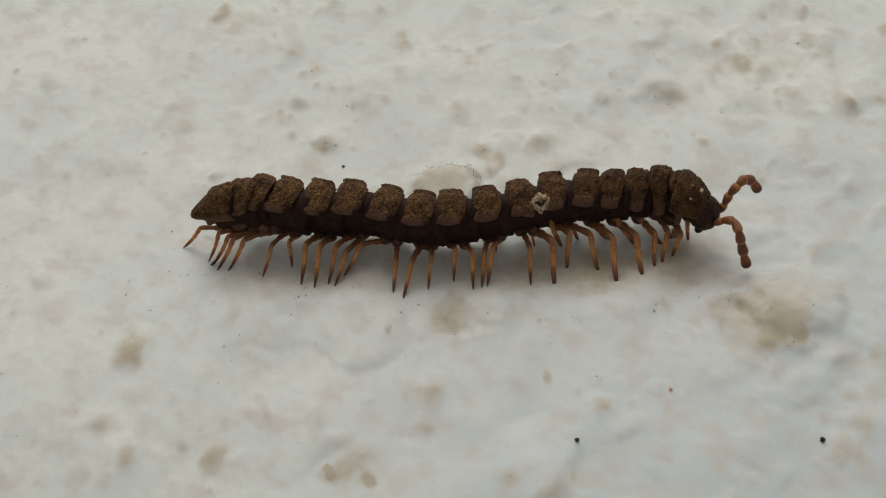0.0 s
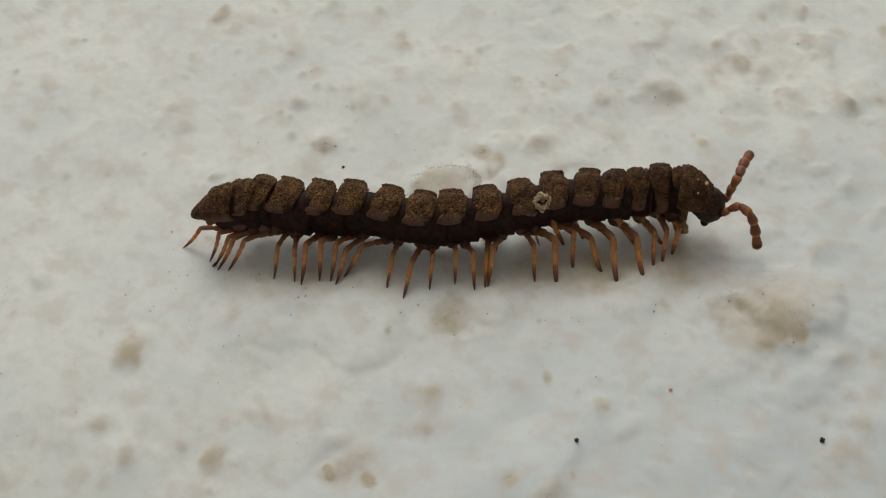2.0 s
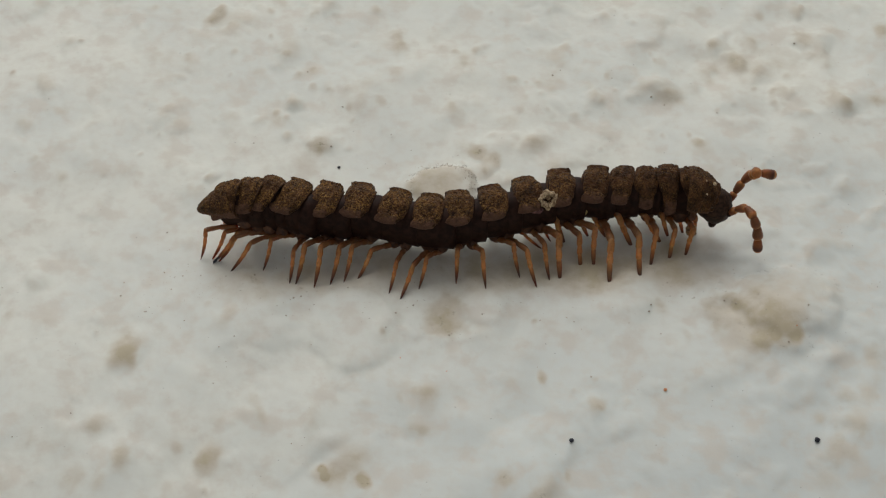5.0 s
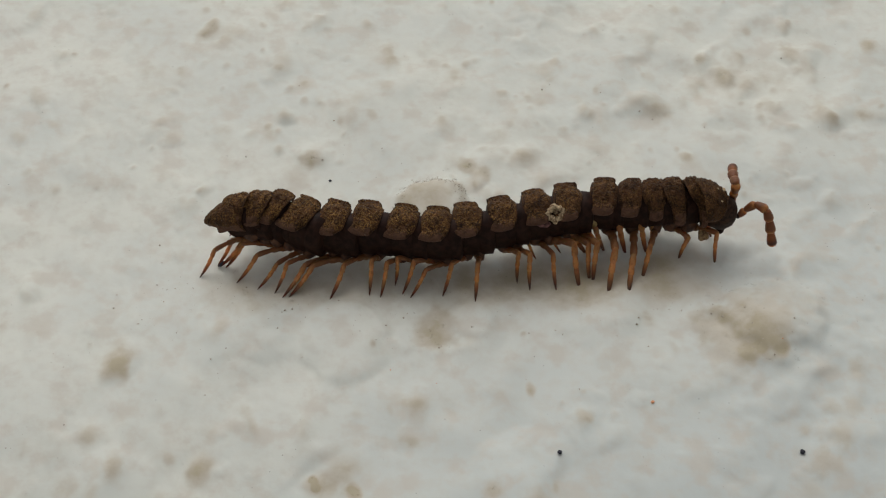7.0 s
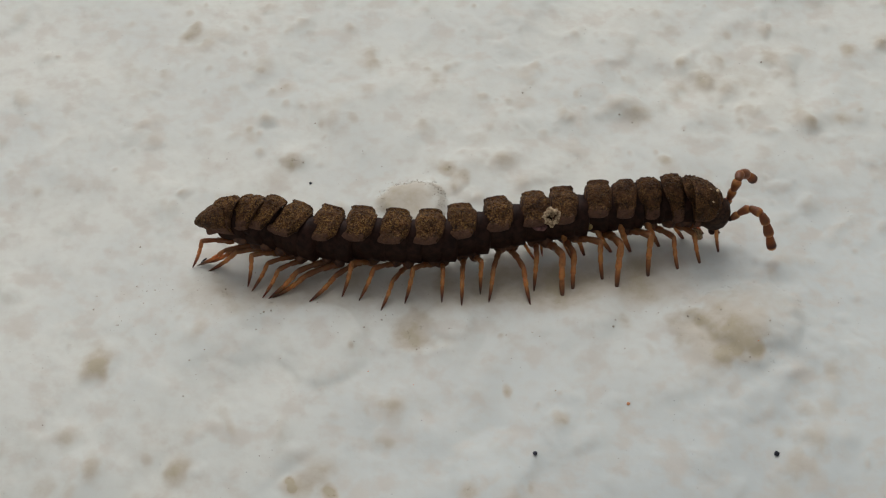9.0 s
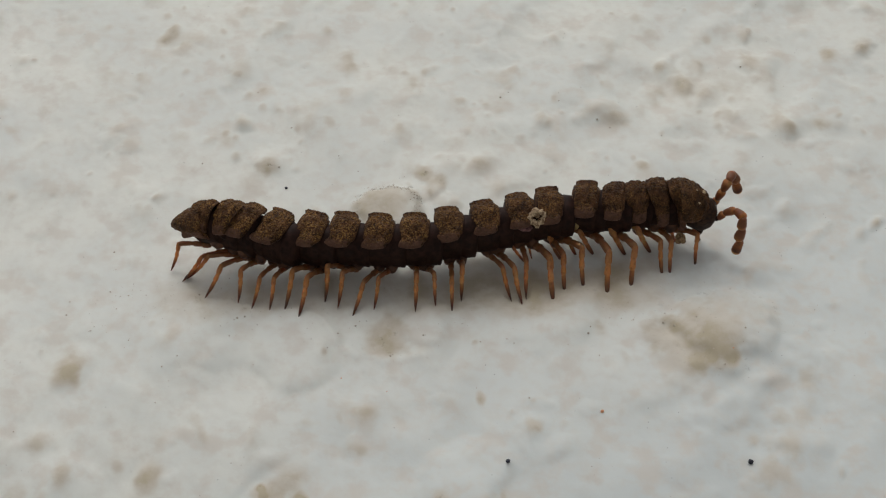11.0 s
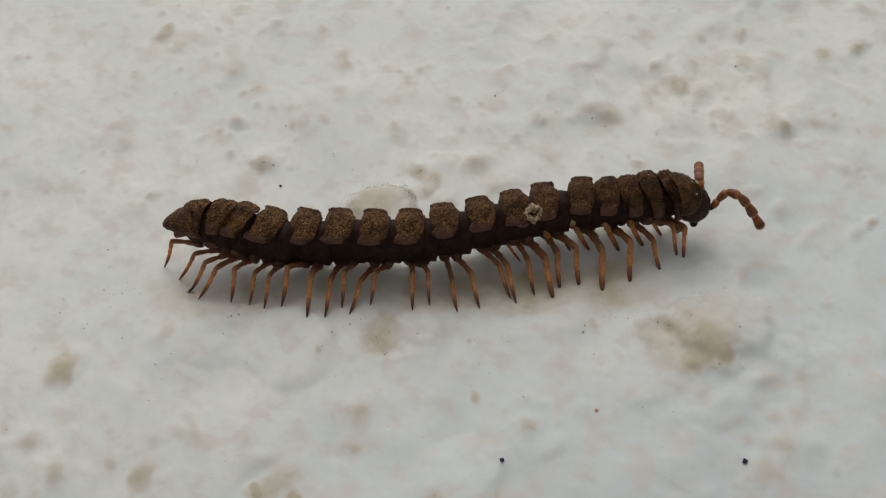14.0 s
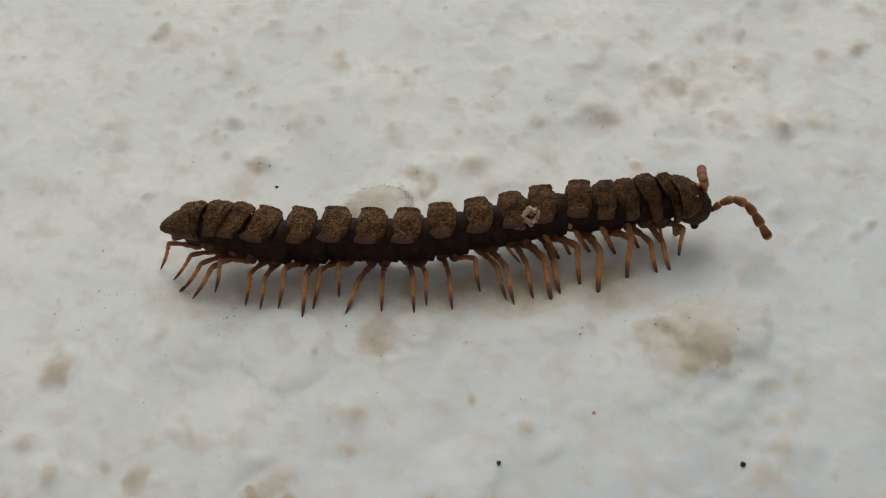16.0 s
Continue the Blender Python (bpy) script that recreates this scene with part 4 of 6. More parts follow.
def wave(name, head_rows, rows):
    """Bends a feeler: rows of (seconds, then turn and rise of its six beads)."""
    side = -0.40 if name == "near" else 0.40
    poses = [[] for _ in range(6)]
    for (t, x, y, turn), (_, *bends), (_, ox, oy, _) in zip(head_rows, rows, crawl.base):
        m = mm(x - ox, y - oy, HEIGHT[19], 0, PITCH[19], turn) @ mm(0.56, side, 0.08)
        p = m.translation.copy()
        for k in range(6):
            here = Matrix.Translation(p) @ pose(0, 0, 0, 0, -bends[2 * k + 1], bends[2 * k])
            p = here @ Vector((ARTICLE[k] * 0.00097, 0, 0))
            poses[k].append((t, here))
    for k in range(6):
        walk(feelers[name][k], poses[k] if k == 0 else [(t, r.inverted() @ m) for (t, m), (_, r) in zip(poses[k], poses[0])])


def motions():
    """Keys the crawl: rings, legs, feelers and what clings to the animal. Millimetres and degrees."""
    rows = {}
    rows[0] = [(0, -9.49, 0.28, 6.1), (0.5, -9.50, 0.29, 5.9), (1, -9.48, 0.29, 5.3), (1.5, -9.48, 0.30, 5.9), (2, -9.48, 0.30, 5.2), (2.5, -9.45, 0.32, 5.1), (3, -9.41, 0.30, 5.2), (3.5, -9.37, 0.31, 5.0), (4, -9.28, 0.38, 3.2), (6.5, -8.63, 0.66, -3.3), (7, -8.48, 0.66, -3.1), (7.5, -8.45, 0.65, -3.7), (8, -8.38, 0.62, -4.1), (8.5, -8.28, 0.64, -5.8), (9, -8.06, 0.68, -8.1), (11.5, -8.00, 0.78, -12.4), (12, -8.04, 0.71, -11.7), (12.5, -8.08, 0.73, -12.5), (13, -8.09, 0.68, -11.5), (13.5, -8.05, 0.69, -11.3), (14, -8.04, 0.68, -11.1), (14.5, -8.00, 0.65, -11.0), (15, -7.97, 0.64, -10.5), (15.5, -7.97, 0.61, -9.3), (16, -7.96, 0.58, -8.0)]
    rows[1] = [(0, -8.72, 0.48, -9.9), (0.5, -8.72, 0.48, -10.1), (1, -8.70, 0.48, -10.7), (1.5, -8.70, 0.49, -10.1), (2, -8.70, 0.48, -10.8), (2.5, -8.66, 0.50, -10.9), (3, -8.63, 0.49, -10.8), (3.5, -8.58, 0.49, -11.0), (4, -8.49, 0.54, -12.8), (6.5, -7.79, 0.77, -19.3), (7, -7.64, 0.77, -19.1), (7.5, -7.58, 0.76, -19.7), (8, -7.50, 0.72, -20.1), (8.5, -7.39, 0.71, -21.8), (9, -7.18, 0.72, -24.1), (11.5, -7.06, 0.78, -28.4), (12, -7.11, 0.72, -27.7), (12.5, -7.14, 0.73, -28.5), (13, -7.14, 0.69, -27.5), (13.5, -7.10, 0.71, -27.3), (14, -7.09, 0.70, -27.1), (14.5, -7.05, 0.67, -27.0), (15, -7.04, 0.67, -26.5), (15.5, -7.03, 0.66, -25.3), (16, -7.04, 0.65, -24.0)]
    rows[2] = [(0, -7.92, 0.68, -11.9), (0.5, -7.90, 0.68, -12.1), (1, -7.90, 0.67, -12.7), (1.5, -7.89, 0.70, -12.1), (2, -7.89, 0.67, -12.8), (2.5, -7.85, 0.69, -12.9), (3, -7.82, 0.68, -12.8), (3.5, -7.77, 0.68, -13.0), (4, -7.67, 0.70, -14.8), (6.5, -6.92, 0.80, -21.3), (7, -6.76, 0.81, -21.1), (7.5, -6.68, 0.79, -21.7), (8, -6.59, 0.74, -22.1), (8.5, -6.48, 0.71, -23.8), (9, -6.27, 0.68, -26.1), (11.5, -6.10, 0.65, -30.4), (12, -6.16, 0.60, -29.7), (12.5, -6.17, 0.59, -30.5), (13, -6.16, 0.57, -29.5), (13.5, -6.12, 0.59, -29.3), (14, -6.11, 0.59, -29.1), (14.5, -6.07, 0.56, -29.0), (15, -6.08, 0.56, -28.5), (15.5, -6.06, 0.58, -27.3), (16, -6.09, 0.59, -26.0)]
    rows[3] = [(0, -7.28, 0.84, -21.6), (0.5, -7.25, 0.84, -21.3), (1, -7.26, 0.82, -21.4), (1.5, -7.24, 0.86, -21.6), (2, -7.24, 0.83, -21.4), (2.5, -7.20, 0.84, -21.4), (3, -7.17, 0.83, -21.5), (3.5, -7.12, 0.83, -21.8), (4, -7.02, 0.83, -23.5), (6.5, -6.22, 0.77, -31.0), (7, -6.06, 0.79, -31.6), (7.5, -5.97, 0.76, -31.2), (8, -5.87, 0.71, -31.6), (8.5, -5.75, 0.66, -33.2), (9, -5.54, 0.60, -32.7), (11.5, -5.33, 0.43, -31.0), (12, -5.39, 0.39, -29.9), (12.5, -5.39, 0.37, -30.2), (13, -5.38, 0.36, -29.7), (13.5, -5.33, 0.38, -30.3), (14, -5.33, 0.39, -29.8), (14.5, -5.29, 0.36, -29.7), (15, -5.31, 0.37, -28.9), (15.5, -5.28, 0.40, -27.6), (16, -5.32, 0.43, -26.7)]
    rows[4] = [(0, -6.25, 0.72, -23.4), (0.5, -6.25, 0.73, -23.0), (1, -6.24, 0.71, -22.5), (1.5, -6.21, 0.74, -23.6), (2, -6.21, 0.72, -22.5), (2.5, -6.18, 0.74, -22.5), (3, -6.14, 0.72, -22.6), (3.5, -6.09, 0.71, -23.1), (4, -5.99, 0.69, -24.2), (6.5, -5.18, 0.44, -30.7), (7, -5.05, 0.44, -31.2), (7.5, -4.98, 0.43, -31.3), (8, -4.88, 0.37, -30.8), (8.5, -4.76, 0.29, -31.8), (9, -4.51, 0.27, -30.8), (11.5, -4.19, 0.15, -25.7), (12, -4.22, 0.14, -24.8), (12.5, -4.22, 0.12, -25.0), (13, -4.21, 0.12, -24.7), (13.5, -4.20, 0.12, -25.0), (14, -4.21, 0.14, -24.1), (14.5, -4.20, 0.11, -23.7), (15, -4.19, 0.14, -23.7), (15.5, -4.21, 0.20, -21.7), (16, -4.24, 0.25, -22.0)]
    rows[5] = [(0, -4.94, 0.66, -17.4), (0.5, -4.91, 0.68, -18.0), (1, -4.92, 0.67, -17.0), (1.5, -4.93, 0.67, -17.5), (2, -4.90, 0.68, -16.9), (2.5, -4.87, 0.70, -16.7), (3, -4.86, 0.68, -17.0), (3.5, -4.79, 0.66, -16.5), (4, -4.71, 0.62, -17.9), (6.5, -3.88, 0.31, -20.0), (7, -3.75, 0.31, -20.0), (7.5, -3.69, 0.29, -20.9), (8, -3.57, 0.26, -20.6), (8.5, -3.45, 0.16, -20.5), (9, -3.14, 0.12, -20.4), (11.5, -2.76, 0.12, -17.8), (12, -2.79, 0.12, -16.9), (12.5, -2.78, 0.09, -17.3), (13, -2.78, 0.10, -16.7), (13.5, -2.78, 0.10, -16.3), (14, -2.78, 0.15, -15.8), (14.5, -2.79, 0.14, -15.1), (15, -2.76, 0.15, -15.8), (15.5, -2.76, 0.27, -14.5), (16, -2.82, 0.29, -14.6)]
    rows[6] = [(0, -3.65, 0.66, -16.3), (0.5, -3.62, 0.64, -17.0), (1, -3.61, 0.67, -16.3), (1.5, -3.61, 0.67, -16.3), (2, -3.61, 0.68, -16.3), (2.5, -3.58, 0.70, -15.9), (3, -3.54, 0.67, -16.4), (3.5, -3.50, 0.69, -15.8), (4, -3.40, 0.60, -17.3), (6.5, -2.54, 0.31, -14.3), (7, -2.42, 0.30, -14.3), (7.5, -2.34, 0.25, -14.5), (8, -2.23, 0.21, -14.8), (8.5, -2.09, 0.13, -14.0), (9, -1.81, 0.11, -13.1), (11.5, -1.44, 0.11, -11.6), (12, -1.44, 0.14, -11.1), (12.5, -1.45, 0.10, -10.5), (13, -1.44, 0.13, -10.6), (13.5, -1.42, 0.15, -9.8), (14, -1.42, 0.19, -9.8), (14.5, -1.41, 0.21, -9.7), (15, -1.37, 0.20, -9.7), (15.5, -1.39, 0.33, -9.0), (16, -1.42, 0.36, -9.6)]
    rows[7] = [(0, -2.20, 0.35, -20.1), (0.5, -2.20, 0.35, -20.1), (1, -2.18, 0.37, -20.0), (1.5, -2.16, 0.37, -19.8), (2, -2.16, 0.38, -19.9), (2.5, -2.13, 0.42, -20.1), (3, -2.12, 0.38, -19.7), (3.5, -2.07, 0.38, -19.7), (4, -1.95, 0.26, -20.4), (6.5, -1.07, 0.10, -16.4), (7, -0.96, 0.10, -14.5), (7.5, -0.88, 0.06, -14.1), (8, -0.80, 0.02, -12.8), (8.5, -0.65, -0.04, -12.6), (9, -0.38, -0.02, -10.8), (11.5, -0.03, 0.04, -8.5), (12, -0.01, 0.07, -8.8), (12.5, -0.03, 0.06, -7.9), (13, -0.02, 0.07, -7.8), (13.5, -0.02, 0.11, -7.5), (14, 0.01, 0.16, -7.4), (14.5, 0.05, 0.16, -8.3), (15, 0.06, 0.17, -7.4), (15.5, 0.04, 0.32, -7.2), (16, 0.03, 0.31, -8.4)]
    rows[8] = [(0, -0.86, 0.06, -15.1), (0.5, -0.84, 0.05, -15.2), (1, -0.82, 0.08, -14.8), (1.5, -0.83, 0.09, -14.3), (2, -0.82, 0.09, -14.8), (2.5, -0.79, 0.11, -14.6), (3, -0.77, 0.10, -13.9), (3.5, -0.72, 0.11, -13.8), (4, -0.62, -0.01, -12.8), (6.5, 0.25, -0.10, -12.6), (7, 0.35, -0.02, -10.2), (7.5, 0.42, -0.05, -9.4), (8, 0.51, -0.02, -8.1), (8.5, 0.67, -0.09, -7.3), (9, 0.98, -0.03, -6.0), (11.5, 1.38, 0.09, -4.5), (12, 1.38, 0.11, -4.9), (12.5, 1.37, 0.11, -4.5), (13, 1.37, 0.14, -4.4), (13.5, 1.39, 0.18, -4.8), (14, 1.42, 0.22, -4.8), (14.5, 1.45, 0.19, -5.0), (15, 1.46, 0.23, -4.8), (15.5, 1.46, 0.36, -6.0), (16, 1.46, 0.34, -5.9)]
    rows[9] = [(0, 0.36, 0.13, -3.9), (0.5, 0.36, 0.11, -3.7), (1, 0.36, 0.15, -3.0), (1.5, 0.39, 0.17, -3.5), (2, 0.39, 0.17, -3.0), (2.5, 0.41, 0.21, -2.5), (3, 0.45, 0.20, -2.6), (3.5, 0.49, 0.21, -2.3), (4, 0.56, 0.14, 0.3), (6.5, 1.44, 0.12, -1.9), (7, 1.59, 0.23, -1.4), (7.5, 1.68, 0.22, -1.2), (8, 1.81, 0.25, -1.1), (8.5, 1.94, 0.22, 0.2), (9, 2.26, 0.30, 1.0), (11.5, 2.75, 0.45, 1.1), (12, 2.73, 0.46, 1.2), (12.5, 2.74, 0.48, 0.8), (13, 2.73, 0.48, 1.1), (13.5, 2.75, 0.51, 0.4), (14, 2.78, 0.56, 0.5), (14.5, 2.80, 0.54, 1.1), (15, 2.82, 0.57, 0.4), (15.5, 2.83, 0.66, -1.1), (16, 2.82, 0.66, -1.6)]
    rows[10] = [(0, 1.74, 0.34, 1.4), (0.5, 1.76, 0.34, 2.1), (1, 1.76, 0.39, 1.7), (1.5, 1.79, 0.38, 1.2), (2, 1.78, 0.41, 1.9), (2.5, 1.82, 0.45, 1.5), (3, 1.85, 0.44, 1.9), (3.5, 1.88, 0.46, 2.5), (4, 1.91, 0.44, 5.4), (6.5, 2.80, 0.44, 5.2), (7, 2.99, 0.58, 4.6), (7.5, 3.10, 0.56, 3.6), (8, 3.26, 0.61, 3.0), (8.5, 3.42, 0.60, 2.7), (9, 3.74, 0.71, 3.2), (11.5, 4.21, 0.85, 5.5), (12, 4.20, 0.87, 5.3), (12.5, 4.23, 0.86, 4.9), (13, 4.21, 0.90, 5.2), (13.5, 4.21, 0.90, 5.2), (14, 4.24, 0.95, 5.2), (14.5, 4.25, 0.95, 4.5), (15, 4.28, 0.95, 4.8), (15.5, 4.28, 1.01, 3.7), (16, 4.29, 0.97, 2.7)]
    rows[11] = [(0, 3.12, 0.68, 5.7), (0.5, 3.15, 0.71, 6.1), (1, 3.17, 0.74, 5.4), (1.5, 3.17, 0.73, 5.5), (2, 3.18, 0.76, 5.4), (2.5, 3.24, 0.79, 5.1), (3, 3.24, 0.79, 5.8), (3.5, 3.29, 0.83, 5.5), (4, 3.28, 0.89, 7.8), (6.5, 4.19, 0.86, 6.0), (7, 4.38, 0.95, 4.8), (7.5, 4.52, 0.91, 4.3), (8, 4.71, 0.92, 3.4), (8.5, 4.91, 0.89, 1.8), (9, 5.23, 1.00, 1.2), (11.5, 5.62, 1.25, 6.2), (12, 5.63, 1.25, 6.0), (12.5, 5.63, 1.25, 6.2), (13, 5.64, 1.27, 5.5), (13.5, 5.62, 1.29, 7.0), (14, 5.64, 1.34, 6.5), (14.5, 5.68, 1.29, 5.2), (15, 5.69, 1.32, 5.4), (15.5, 5.72, 1.37, 4.2), (16, 5.68, 1.30, 4.8)]
    rows[12] = [(0, 4.38, 1.03, -0.4), (0.5, 4.41, 1.05, -0.6), (1, 4.43, 1.08, -0.6), (1.5, 4.44, 1.07, -0.4), (2, 4.46, 1.10, -0.7), (2.5, 4.50, 1.12, -1.2), (3, 4.53, 1.15, -1.2), (3.5, 4.57, 1.16, -1.9), (4, 4.65, 1.27, -2.0), (6.5, 5.46, 1.16, -1.0), (7, 5.64, 1.23, -0.9), (7.5, 5.75, 1.19, -0.3), (8, 5.87, 1.18, 0.7), (8.5, 6.05, 1.10, 1.0), (9, 6.39, 1.19, -0.6), (11.5, 6.81, 1.55, 0.8), (12, 6.83, 1.58, 0.8), (12.5, 6.83, 1.57, 0.8), (13, 6.80, 1.57, 1.2), (13.5, 6.82, 1.65, 1.9), (14, 6.86, 1.68, 1.1), (14.5, 6.86, 1.61, 1.1), (15, 6.90, 1.63, 0.5), (15.5, 6.93, 1.63, -0.4), (16, 6.88, 1.60, 0.2)]
    rows[13] = [(0, 5.74, 1.22, -10.0), (0.5, 5.77, 1.24, -10.0), (1, 5.77, 1.26, -10.5), (1.5, 5.78, 1.26, -9.8), (2, 5.80, 1.28, -10.6), (2.5, 5.82, 1.28, -10.3), (3, 5.89, 1.30, -11.5), (3.5, 5.93, 1.31, -11.5), (4, 6.02, 1.38, -13.1), (6.5, 6.97, 1.45, -6.7), (7, 7.15, 1.55, -6.7), (7.5, 7.23, 1.52, -5.6), (8, 7.33, 1.56, -3.5), (8.5, 7.46, 1.52, -2.0), (9, 7.83, 1.57, -3.6), (11.5, 8.35, 1.92, -7.5), (12, 8.37, 1.92, -7.5), (12.5, 8.36, 1.92, -7.1), (13, 8.36, 1.96, -5.5), (13.5, 8.35, 2.02, -4.4), (14, 8.38, 2.03, -4.5), (14.5, 8.40, 1.97, -4.6), (15, 8.40, 1.97, -4.4), (15.5, 8.42, 1.97, -4.9), (16, 8.36, 1.93, -5.3)]
    rows[14] = [(0, 6.80, 1.28, -12.6), (0.5, 6.83, 1.30, -12.6), (1, 6.83, 1.31, -11.9), (1.5, 6.86, 1.33, -11.9), (2, 6.87, 1.32, -12.0), (2.5, 6.89, 1.35, -11.8), (3, 6.95, 1.33, -12.9), (3.5, 7.01, 1.34, -13.4), (4, 7.09, 1.38, -15.6), (6.5, 8.07, 1.53, -8.0), (7, 8.25, 1.59, -8.3), (7.5, 8.34, 1.60, -7.5), (8, 8.44, 1.69, -5.2), (8.5, 8.58, 1.68, -2.7), (9, 8.92, 1.69, -3.1), (11.5, 9.53, 1.93, -10.2), (12, 9.52, 1.95, -8.5), (12.5, 9.50, 1.95, -7.6), (13, 9.49, 2.01, -5.1), (13.5, 9.46, 2.10, -3.5), (14, 9.46, 2.12, -2.1), (14.5, 9.48, 2.04, -1.9), (15, 9.49, 2.06, -2.2), (15.5, 9.49, 2.04, -1.9), (16, 9.43, 1.99, -2.8)]
    rows[15] = [(0, 7.80, 1.38, -11.7), (0.5, 7.82, 1.40, -11.4), (1, 7.81, 1.44, -10.2), (1.5, 7.83, 1.44, -9.5), (2, 7.83, 1.45, -7.6), (2.5, 7.90, 1.46, -9.4), (3, 7.95, 1.43, -10.7), (3.5, 8.03, 1.42, -12.3), (4, 8.07, 1.41, -13.5), (6.5, 9.02, 1.58, -4.3), (7, 9.18, 1.64, -3.5), (7.5, 9.28, 1.65, -3.7), (8, 9.41, 1.77, -1.9), (8.5, 9.57, 1.84, 1.2), (9, 9.88, 1.87, 3.3), (11.5, 10.44, 2.03, -2.7), (12, 10.44, 2.08, -1.4), (12.5, 10.40, 2.09, 1.9), (13, 10.34, 2.19, 5.6), (13.5, 10.32, 2.22, 8.1), (14, 10.33, 2.28, 9.8), (14.5, 10.32, 2.23, 10.6), (15, 10.36, 2.22, 9.9), (15.5, 10.34, 2.23, 10.8), (16, 10.26, 2.16, 10.7)]
    rows[16] = [(0, 8.69, 1.46, -14.9), (0.5, 8.69, 1.48, -13.9), (1, 8.70, 1.52, -12.4), (1.5, 8.71, 1.56, -9.9), (2, 8.70, 1.61, -7.0), (2.5, 8.78, 1.58, -9.7), (3, 8.85, 1.52, -11.5), (3.5, 8.94, 1.46, -15.1), (4, 8.92, 1.46, -14.2), (6.5, 9.80, 1.56, 4.9), (7, 9.91, 1.61, 6.4), (7.5, 10.00, 1.61, 7.0), (8, 10.20, 1.76, 4.6), (8.5, 10.43, 1.87, 4.6), (9, 10.81, 1.98, 6.3), (11.5, 11.20, 2.11, 4.2), (12, 11.20, 2.15, 5.1), (12.5, 11.16, 2.23, 8.7), (13, 11.12, 2.33, 12.9), (13.5, 10.98, 2.33, 20.2), (14, 11.06, 2.42, 19.0), (14.5, 11.04, 2.35, 20.0), (15, 11.01, 2.35, 23.0), (15.5, 10.99, 2.35, 23.6), (16, 11.06, 2.32, 20.5)]
    rows[17] = [(0, 9.39, 1.10, -15.0), (0.5, 9.43, 1.14, -12.3), (1, 9.45, 1.22, -9.7), (1.5, 9.49, 1.28, -7.3), (2, 9.49, 1.37, -3.7), (2.5, 9.55, 1.29, -7.1), (3, 9.60, 1.21, -8.5), (3.5, 9.68, 1.09, -13.1), (4, 9.68, 1.11, -10.9), (6.5, 10.58, 1.52, 16.1), (7, 10.71, 1.58, 19.1), (7.5, 10.83, 1.60, 20.5), (8, 10.98, 1.66, 14.3), (8.5, 11.21, 1.75, 11.1), (9, 11.55, 1.85, 9.1), (11.5, 11.96, 2.07, 5.3), (12, 11.99, 2.13, 7.5), (12.5, 11.96, 2.22, 9.3), (13, 11.93, 2.35, 15.2), (13.5, 11.81, 2.40, 27.1), (14, 11.84, 2.43, 23.0), (14.5, 11.84, 2.41, 25.9), (15, 11.81, 2.47, 30.7), (15.5, 11.80, 2.50, 32.4), (16, 11.87, 2.36, 24.8)]
    rows[18] = [(0, 10.04, 0.75, -21.0), (0.5, 10.13, 0.80, -18.3), (1, 10.16, 0.91, -15.8), (1.5, 10.21, 0.99, -13.3), (2, 10.24, 1.13, -9.8), (2.5, 10.28, 1.00, -13.2), (3, 10.30, 0.90, -14.7), (3.5, 10.37, 0.71, -19.3), (4, 10.40, 0.74, -17.1), (6.5, 11.41, 1.37, 15.4), (7, 11.60, 1.43, 18.2), (7.5, 11.76, 1.47, 19.6), (8, 11.83, 1.43, 13.4), (8.5, 12.05, 1.49, 10.3), (9, 12.32, 1.59, 8.4), (11.5, 12.77, 1.95, 7.7), (12, 12.86, 2.02, 9.8), (12.5, 12.83, 2.11, 11.5), (13, 12.82, 2.25, 17.0), (13.5, 12.79, 2.34, 28.1), (14, 12.71, 2.29, 24.0), (14.5, 12.75, 2.32, 26.9), (15, 12.75, 2.47, 31.7), (15.5, 12.75, 2.52, 33.4), (16, 12.80, 2.25, 25.8)]
    rows[19] = [(0, 10.54, 0.51, -27.0), (0.5, 10.66, 0.58, -24.3), (1, 10.69, 0.71, -21.8), (1.5, 10.77, 0.80, -19.4), (2, 10.80, 0.97, -15.9), (2.5, 10.83, 0.81, -19.4), (3, 10.84, 0.70, -20.8), (3.5, 10.90, 0.45, -25.5), (4, 10.95, 0.50, -23.3), (6.5, 11.88, 1.29, 14.7), (7, 12.06, 1.36, 17.3), (7.5, 12.24, 1.41, 18.7), (8, 12.27, 1.33, 12.5), (8.5, 12.48, 1.37, 9.5), (9, 12.73, 1.47, 7.7), (11.5, 13.19, 1.89, 10.1), (12, 13.31, 1.96, 12.1), (12.5, 13.28, 2.07, 13.7), (13, 13.29, 2.21, 18.8), (13.5, 13.28, 2.31, 29.1), (14, 13.16, 2.23, 25.0), (14.5, 13.21, 2.28, 27.9), (15, 13.23, 2.47, 32.7), (15.5, 13.24, 2.53, 34.4), (16, 13.27, 2.21, 26.8)]
    crawl(rows)
    step(0, rows[1], 0.1, [(0, -10.63, 0.11), (0.5, -10.62, 0.12), (1, -10.61, 0.13), (1.5, -10.62, 0.13), (2, -10.62, 0.13), (2.5, -10.61, 0.13), (3, -10.59, 0.12), (3.5, -10.26, -0.11), (4, -9.93, -0.35), (6.5, -9.31, -0.74), (7, -9.34, -0.82), (7.5, -9.29, -0.72), (8, -9.35, -0.77), (8.5, -9.28, -0.74), (9, -8.86, -0.16), (11.5, -8.71, -0.02), (12, -8.73, -0.02), (12.5, -8.69, 0.03), (13, -8.76, 0.07), (13.5, -8.72, 0.02), (14, -8.71, 0.02), (14.5, -8.73, 0.03), (15, -8.70, 0.08), (15.5, -8.69, 0.10), (16, -8.68, -0.01)])
